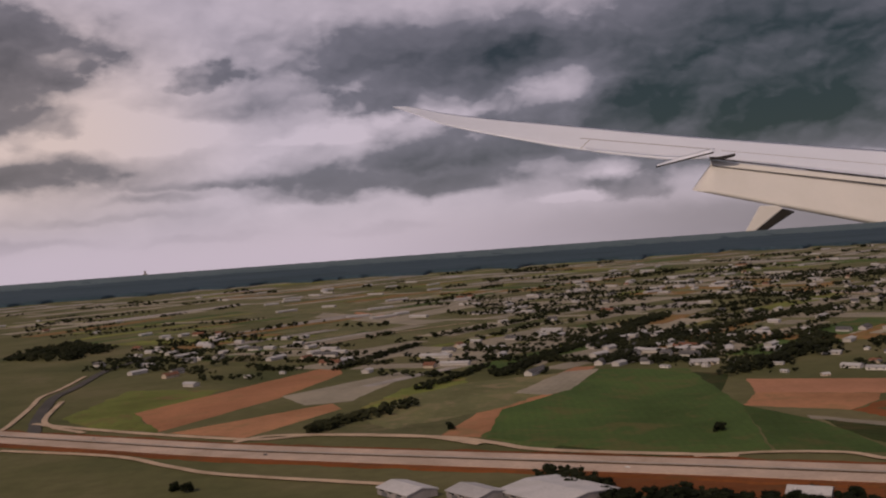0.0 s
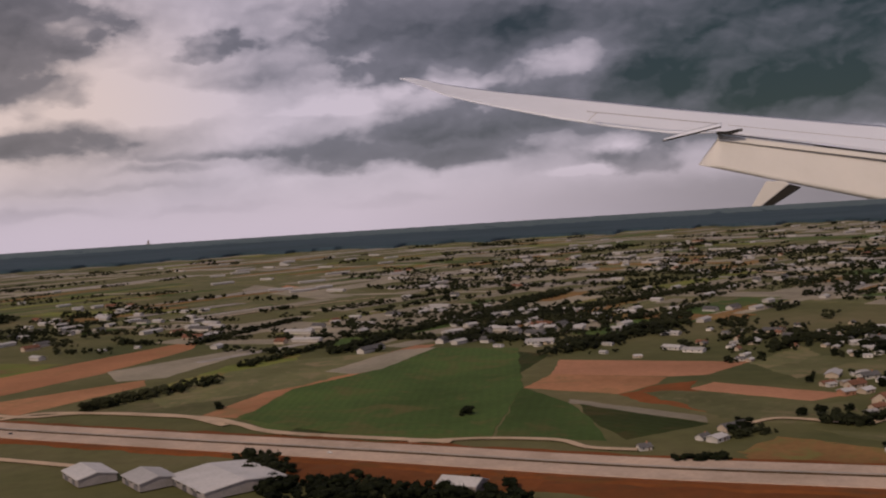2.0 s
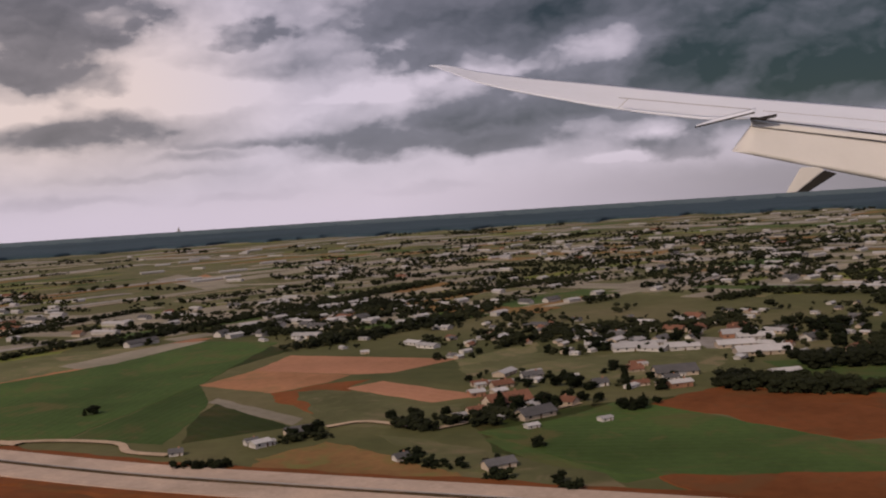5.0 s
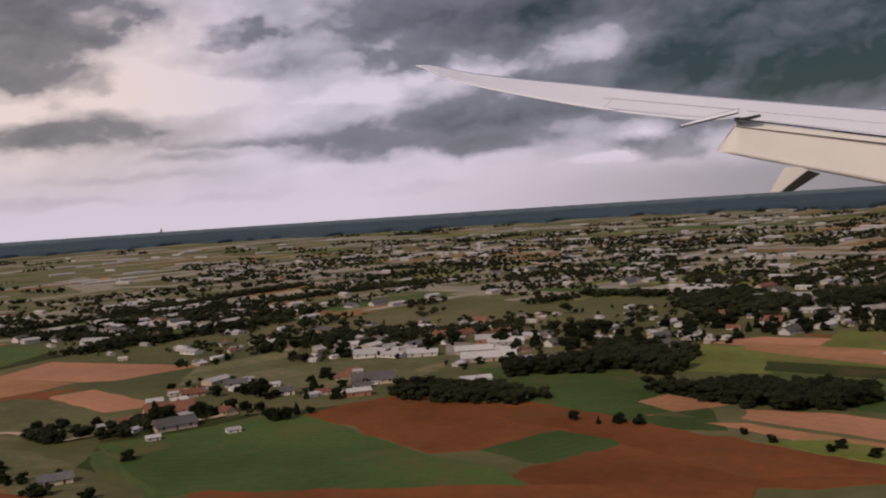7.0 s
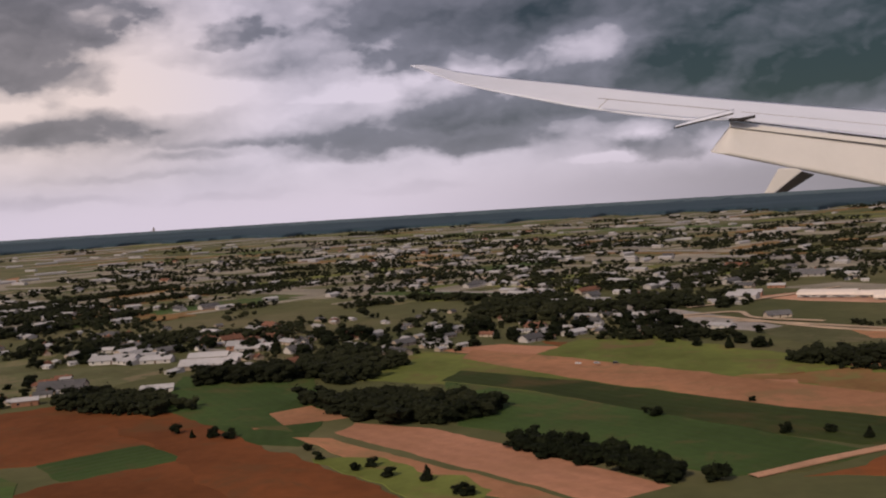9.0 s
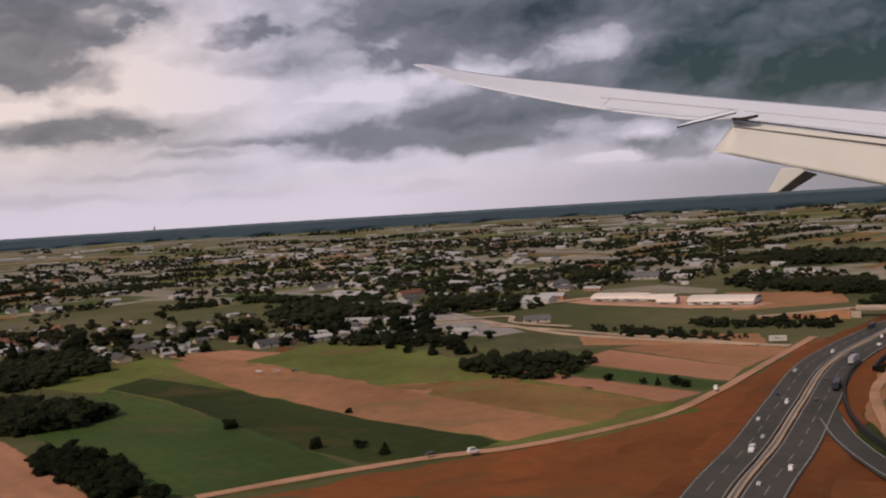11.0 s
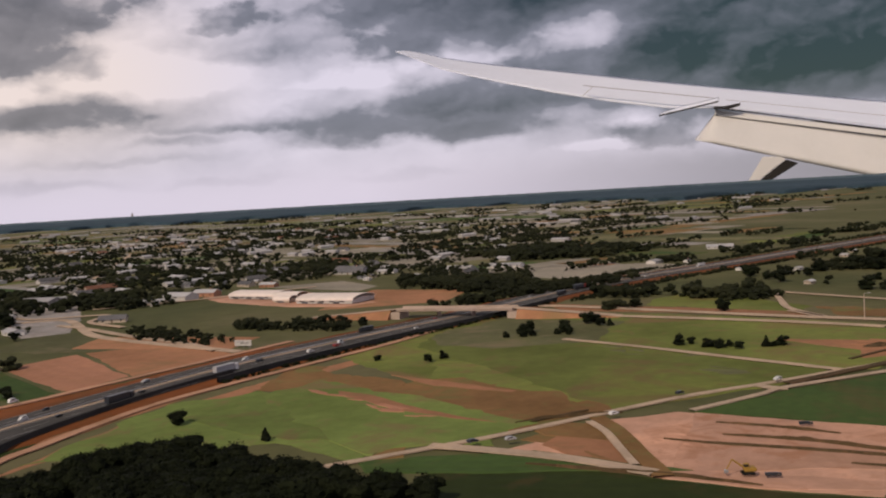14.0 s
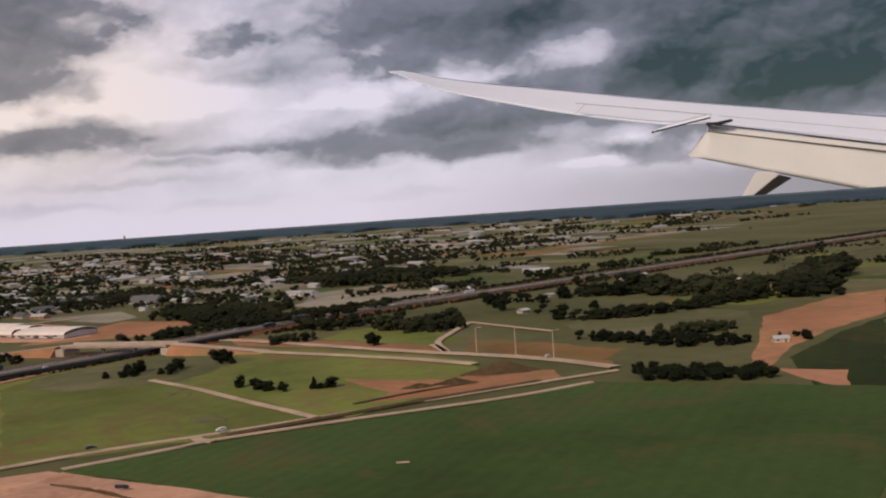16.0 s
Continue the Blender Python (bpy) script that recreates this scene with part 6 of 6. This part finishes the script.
def car(paint, van=False):
    ob = tagged(new("van" if van else "car"), paint + (" delivery van on the motorway" if van else " passenger car on the motorway"), "van" if van else "car")
    long, high = (0.56, 0.24) if van else (0.44, 0.145)
    bm = bmesh.new()
    prof = [(-long / 2, 0.03), (-long / 2, 0.09), (-long * 0.42, high * 0.97), (long * 0.12, high), (long * 0.30, 0.10 if not van else 0.13), (long / 2, 0.08), (long / 2, 0.03)]
    l, r = [bm.verts.new((x, -0.09, z)) for x, z in prof], [bm.verts.new((x, 0.09, z)) for x, z in prof]
    bm.faces.new(l)
    bm.faces.new(r[::-1])
    for k in range(len(prof)):
        j = (k + 1) % len(prof)
        bm.faces.new((l[k], r[k], r[j], l[j]))
    bmesh.ops.recalc_face_normals(bm, faces=bm.faces[:])
    bmesh.ops.bevel(bm, geom=bm.edges[:], offset=0.008, segments=2, affect="EDGES")
    part("body", bm, CARPAINT[paint], ob)
    for s in (-1, 1):
        part("side_window", box(bmesh.new(), -long * 0.3, long * 0.14, s * 0.088 - 0.005, s * 0.088 + 0.005, high * 0.62, high * 0.9), PANE, ob)
        part("headlight", box(bmesh.new(), long / 2 - 0.006, long / 2 + 0.004, s * 0.06 - 0.018, s * 0.06 + 0.018, 0.055, 0.075), PAINT, ob, "clear headlight")
    part("windscreen", box(bmesh.new(), long * 0.14, long * 0.20, -0.075, 0.075, high * 0.72, high * 0.92), PANE, ob)
    for x in (-long * 0.3, long * 0.3):
        for y in (-0.08, 0.08):
            wheel(ob, x, y, 0.032)
    return ob


def lorry(paint, load, words):
    ob = tagged(new("lorry"), words, "lorry")
    part("cab", box(bmesh.new(), 0.52, 0.74, -0.12, 0.12, 0.06, 0.36, 0.02), CARPAINT[paint], ob)
    part("windscreen", box(bmesh.new(), 0.735, 0.746, -0.1, 0.1, 0.22, 0.33), PANE, ob)
    part("chassis", box(bmesh.new(), -0.75, 0.55, -0.06, 0.06, 0.06, 0.11), RUBBER, ob)
    part("trailer", box(bmesh.new(), -0.80, 0.46, -0.128, 0.128, 0.115, 0.41, 0.01), load, ob)
    for x in (-0.65, -0.5, -0.35, 0.38, 0.62):
        for y in (-0.1, 0.1):
            wheel(ob, x, y, 0.05)
    return ob


def on_road(line, place, side):
    """The pose of a vehicle in a lane near a place on the plan; side: lanes to the right (+) or left (-) of the median."""
    i = min(range(1, len(line) - 1), key=lambda k: (line[k] - Vector((*place, 0))).length)
    d = (line[i + 1] - line[i - 1]).normalized()
    q = line[i] + Vector((d.y, -d.x, 0)) * side
    turn = math.atan2(d.y, d.x) + (0 if side > 0 else math.pi)
    return Matrix.Translation((q.x, q.y, 0.107)) @ Matrix.Rotation(turn, 4, "Z") @ Matrix.Scale(0.74, 4)


FLEET = {}


def drive(kind, line, place, side):
    if kind not in FLEET:
        name, paint = kind.split()
        FLEET[kind] = (car(paint) if name == "car" else car(paint, True) if name == "van" else
                       lorry(paint, {"white": PALEROOF, "red": CARPAINT["dark"], "dark": CARPAINT["dark"]}[paint], {"white": "white articulated lorry with a pale trailer", "red": "red lorry with a dark trailer", "dark": "dark lorry with a dark trailer"}[paint]))
        FLEET[kind].matrix_world = on_road(line, place, side)
    else:
        copy_thing(FLEET[kind], on_road(line, place, side))
    return FLEET[kind]


for kind, place, side in (("van white", (89.1, 24.0), -0.40), ("lorry dark", (93.6, 31.9), 0.86), ("van white", (92.0, 30.0), -0.40), ("lorry white", (96.9, 36.2), 0.86), ("lorry dark", (102.6, 43.6), -0.86),
                          ("lorry red", (115.2, 56.0), 0.40), ("car white", (99.6, 40.0), 0.86), ("car silver", (95.0, 34.8), -0.86), ("car dark", (98.2, 38.0), 0.40), ("car red", (100.4, 41.2), 0.86),
                          ("van white", (97.5, 37.8), -0.40), ("car white", (91.0, 27.6), -0.86), ("car dark", (94.6, 33.2), 0.40), ("car silver", (90.0, 25.8), -0.40), ("car silver", (87.2, 21.8), 0.40),
                          ("van white", (88.0, 23.0), 0.86), ("car white", (103.8, 44.6), 0.86), ("car red", (106.0, 46.6), -0.40), ("van white", (100.9, 41.6), 0.40), ("car silver", (112, 53.4), -0.40),
                          ("lorry dark", (112.8, 54.2), 0.86), ("car white", (120, 60.6), 0.40), ("car dark", (93.0, 30.9), -0.86), ("lorry white", (126, 64.8), -0.40), ("car dark", (92.6, 30.2), 0.40)):
    drive(kind, MOTORWAY, place, side)
for kind, place, side in (("car dark", (-2.4, 57.0), 0.8), ("car white", (14.0, 45.4), 0.8), ("car silver", (-15.0, 66.5), -0.8)):
    drive(kind, CONSTRUCTION_ROAD, place, side)


# ---- building site and lamps ----
def street_lamp(x, y):
    ob = tagged(new("street_lamp"), "tall pale street lamp beside the lane", "street lamp", "lamps along the lane")
    part("pole", cyl(bmesh.new(), (0, 0, 0), (0, 0, 1.05), 0.022, 0.014, 8), CONCRETE, ob)
    part("arm", cyl(bmesh.new(), (0, 0, 1.04), (0.16, 0, 1.07), 0.010, 0.008, 6), STEEL, ob)
    part("lamp_head", box(bmesh.new(), 0.12, 0.24, -0.02, 0.02, 1.055, 1.085, 0.006), STEEL, ob, "grey lamp head")
    ob.matrix_world = Matrix.Translation((x, y, 0.02)) @ Matrix.Rotation(radians(-30), 4, "Z")
    return ob


first_lamp = street_lamp(122.2, 37.4)
for x, y in ((123.5, 36.3), (124.6, 34.8)):
    copy_thing(first_lamp, Matrix.Translation((x, y, 0.02)) @ Matrix.Rotation(radians(-30), 4, "Z"))


def mound(x, y, rx, ry, high, words):
    """A tipped heap of earth with gullied sides."""
    bm = bmesh.new()
    n, rings = 28, 7
    rows = []
    for j in range(rings + 1):
        f = j / rings
        row = []
        for k in range(n):
            a = k * math.tau / n
            r = f * (1 + 0.25 * noise.noise((math.cos(a) * 2 + x, math.sin(a) * 2, f)))
            z = high * max(0.0, 1 - f) ** 1.1 * (1 + 0.5 * noise.noise((math.cos(a) * 3 * f + y, math.sin(a) * 3 * f, 2.0)))
            row.append(bm.verts.new((x + rx * r * math.cos(a), y + ry * r * math.sin(a), z - (0.03 if j == rings else 0))))
        rows.append(row)
    for r, q in zip(rows, rows[1:]):
        for k in range(n):
            bm.faces.new((r[k], r[(k + 1) % n], q[(k + 1) % n], q[k]))
    bmesh.ops.remove_doubles(bm, verts=bm.verts[:], dist=0.0005)
    bmesh.ops.recalc_face_normals(bm, faces=bm.faces[:])
    tagged(new("earth_mound", mesh_of("earth_mound", bm, TOPSOIL)), words, "earth mound")


mound(122.4, 33.1, 1.5, 0.7, 0.38, "dark heap of dug brown earth")
mound(120.6, 31.7, 0.8, 0.4, 0.2, "low heap of red-brown earth")
mound(119.4, 31.5, 0.7, 0.35, 0.16, "low heap of red-brown earth")


def ridge(points, wide, high, words):
    """A long, uneven bank of dumped earth along a line."""
    bm = bmesh.new()
    line = smooth_line(points, 0.12)
    rows = []
    for i, q in enumerate(line):
        d = (line[min(i + 1, len(line) - 1)] - line[max(i - 1, 0)]).normalized()
        s = Vector((d.y, -d.x, 0))
        taper = min(1.0, 4 * i / len(line) + 0.1, 4 * (len(line) - 1 - i) / len(line) + 0.1)
        w = wide * taper * (1 + 0.6 * noise.noise((q.x * 2.2, q.y * 2.2, 0)))
        h = high * taper * (1 + 0.9 * noise.noise((q.x * 3.0, q.y * 3.0, 5)))
        rows.append([bm.verts.new(p) for p in (q + s * w, q + s * w * 0.35 + Vector((0, 0, h + 0.05)), q - s * w * 0.3 + Vector((0, 0, h * 0.85 + 0.05)), q - s * w)])
    for r, n in zip(rows, rows[1:]):
        for k in range(3):
            bm.faces.new((r[k], r[k + 1], n[k + 1], n[k]))
    bmesh.ops.recalc_face_normals(bm, faces=bm.faces[:])
    tagged(new("earth_mound", mesh_of("earth_mound", bm, TOPSOIL)), words, "earth mound")


ridge(((110.0, 21.8), (111.6, 20.6), (112.6, 19.5), (114.1, 18.1), (115.1, 17.0)), 0.05, 0.05, "long low ridge of dark earth on the building site")
ridge(((108.6, 21.9), (109.3, 21.3), (110.0, 20.8), (112.0, 19.4), (113.7, 17.9), (114.9, 16.7)), 0.08, 0.02, "flat bank of dark earth across the building site")
ridge(((110.3, 23.0), (111.3, 22.2), (112.5, 21.0)), 0.05, 0.03, "thin ridge of dark earth on the building site")
ridge(((111.5, 18.7), (113.0, 17.6), (114.2, 16.5)), 0.05, 0.02, "thin bank of brown earth on the building site")
ridge(((105.1, 20.8), (106.4, 19.9), (107.9, 18.9), (109.2, 17.8)), 0.06, 0.04, "low dark bank along the edge of the building site")
ridge(((105.6, 24.7), (106.5, 24.9), (107.6, 24.9), (108.5, 24.9)), 0.05, 0.05, "low dark bank beside the farm lane")


def excavator(x, y, turn):
    ob = tagged(new("excavator"), "yellow tracked excavator on bare clay", "excavator")
    for s in (-1, 1):
        part("track", box(bmesh.new(), -0.2, 0.2, s * 0.12 - 0.035, s * 0.12 + 0.035, 0.0, 0.08, 0.03), RUBBER, ob, "black crawler track")
    part("body", box(bmesh.new(), -0.22, 0.12, -0.13, 0.13, 0.09, 0.21, 0.02), YELLOW, ob)
    cab = part("cab", box(bmesh.new(), -0.02, 0.13, 0.01, 0.13, 0.21, 0.33, 0.012), YELLOW, ob)
    part("cab_window", box(bmesh.new(), 0.0, 0.134, 0.02, 0.134, 0.24, 0.31), PANE, cab)
    part("boom", cyl(bmesh.new(), (0.1, -0.05, 0.18), (0.42, -0.05, 0.42), 0.03, 0.022, 6), YELLOW, ob)
    part("stick", cyl(bmesh.new(), (0.42, -0.05, 0.42), (0.58, -0.05, 0.14), 0.022, 0.016, 6), YELLOW, ob)
    part("bucket", box(bmesh.new(), 0.53, 0.65, -0.1, 0.0, 0.03, 0.14, 0.02), STEEL, ob, "grey steel bucket")
    ob.matrix_world = Matrix.Translation((x, y, 0.06)) @ Matrix.Rotation(radians(turn), 4, "Z") @ Matrix.Scale(0.72, 4)


excavator(109.20, 18.50, 170)


# ---- sheds below the new carriageway ----
for x, y, lx, ly, turn, words in ((9.6, 41.2, 3.8, 3.4, -62, "wide grey-white shed with a broad metal roof"), (6.4, 42.4, 2.2, 1.6, -62, "low pale shed beside the carriageway"), (3.6, 44.2, 2.4, 1.6, -62, "low pale shed with a metal roof"), (18.6, 36.9, 1.6, 1.0, -36, "small pale shed among trees")):
    warehouse(x, y, lx, ly, 0.30, turn, words, GREYWALL)


# ---- traffic on the lanes ----
for kind, x, y, turn in (("car dark", 104.2, 22.7, 20), ("car silver", 105.1, 22.6, 15), ("car white", 108.1, 24.3, 28), ("van white", 81.5, 26.9, 20), ("car dark", 80.3, 27.0, 200), ("van white", 90.7, 32.8, 60),
                         ("car dark", 110.5, 26.1, 28), ("car white", 113.7, 26.9, 208), ("car silver", 124.4, 34.8, 30), ("car white", 74.2, 44.6, -20), ("car silver", 75.0, 44.3, -20), ("car dark", 75.8, 44.0, -20)):
    m = Matrix.Translation((x, y, 0.12)) @ Matrix.Rotation(radians(turn), 4, "Z") @ Matrix.Scale(0.85, 4)
    tagged(copy_thing(FLEET[kind], m), kind.split()[1] + (" delivery van" if kind[0] == "v" else " car") + " on an unmade farm lane")


# ---- on the building site and the field beside it ----
for x, y, turn in ((109.6, 18.2, -12), (112.1, 21.9, -20)):
    m = Matrix.Translation((x, y, 0.06)) @ Matrix.Rotation(radians(turn), 4, "Z") @ Matrix.Scale(0.28, 4)
    tagged(copy_thing(FLEET["lorry dark"], m), "dark tipper lorry parked on bare pink clay")
slab = new("slab", mesh_of("slab", box(bmesh.new(), -0.15, 0.15, -0.025, 0.025, 0.0, 0.04, 0.006), GRAVEL))
slab.matrix_world = Matrix.Translation((118.2, 21.8, 0.04)) @ Matrix.Rotation(radians(-8), 4, "Z")
tagged(slab, "long pale slab lying in the green field", "slab")
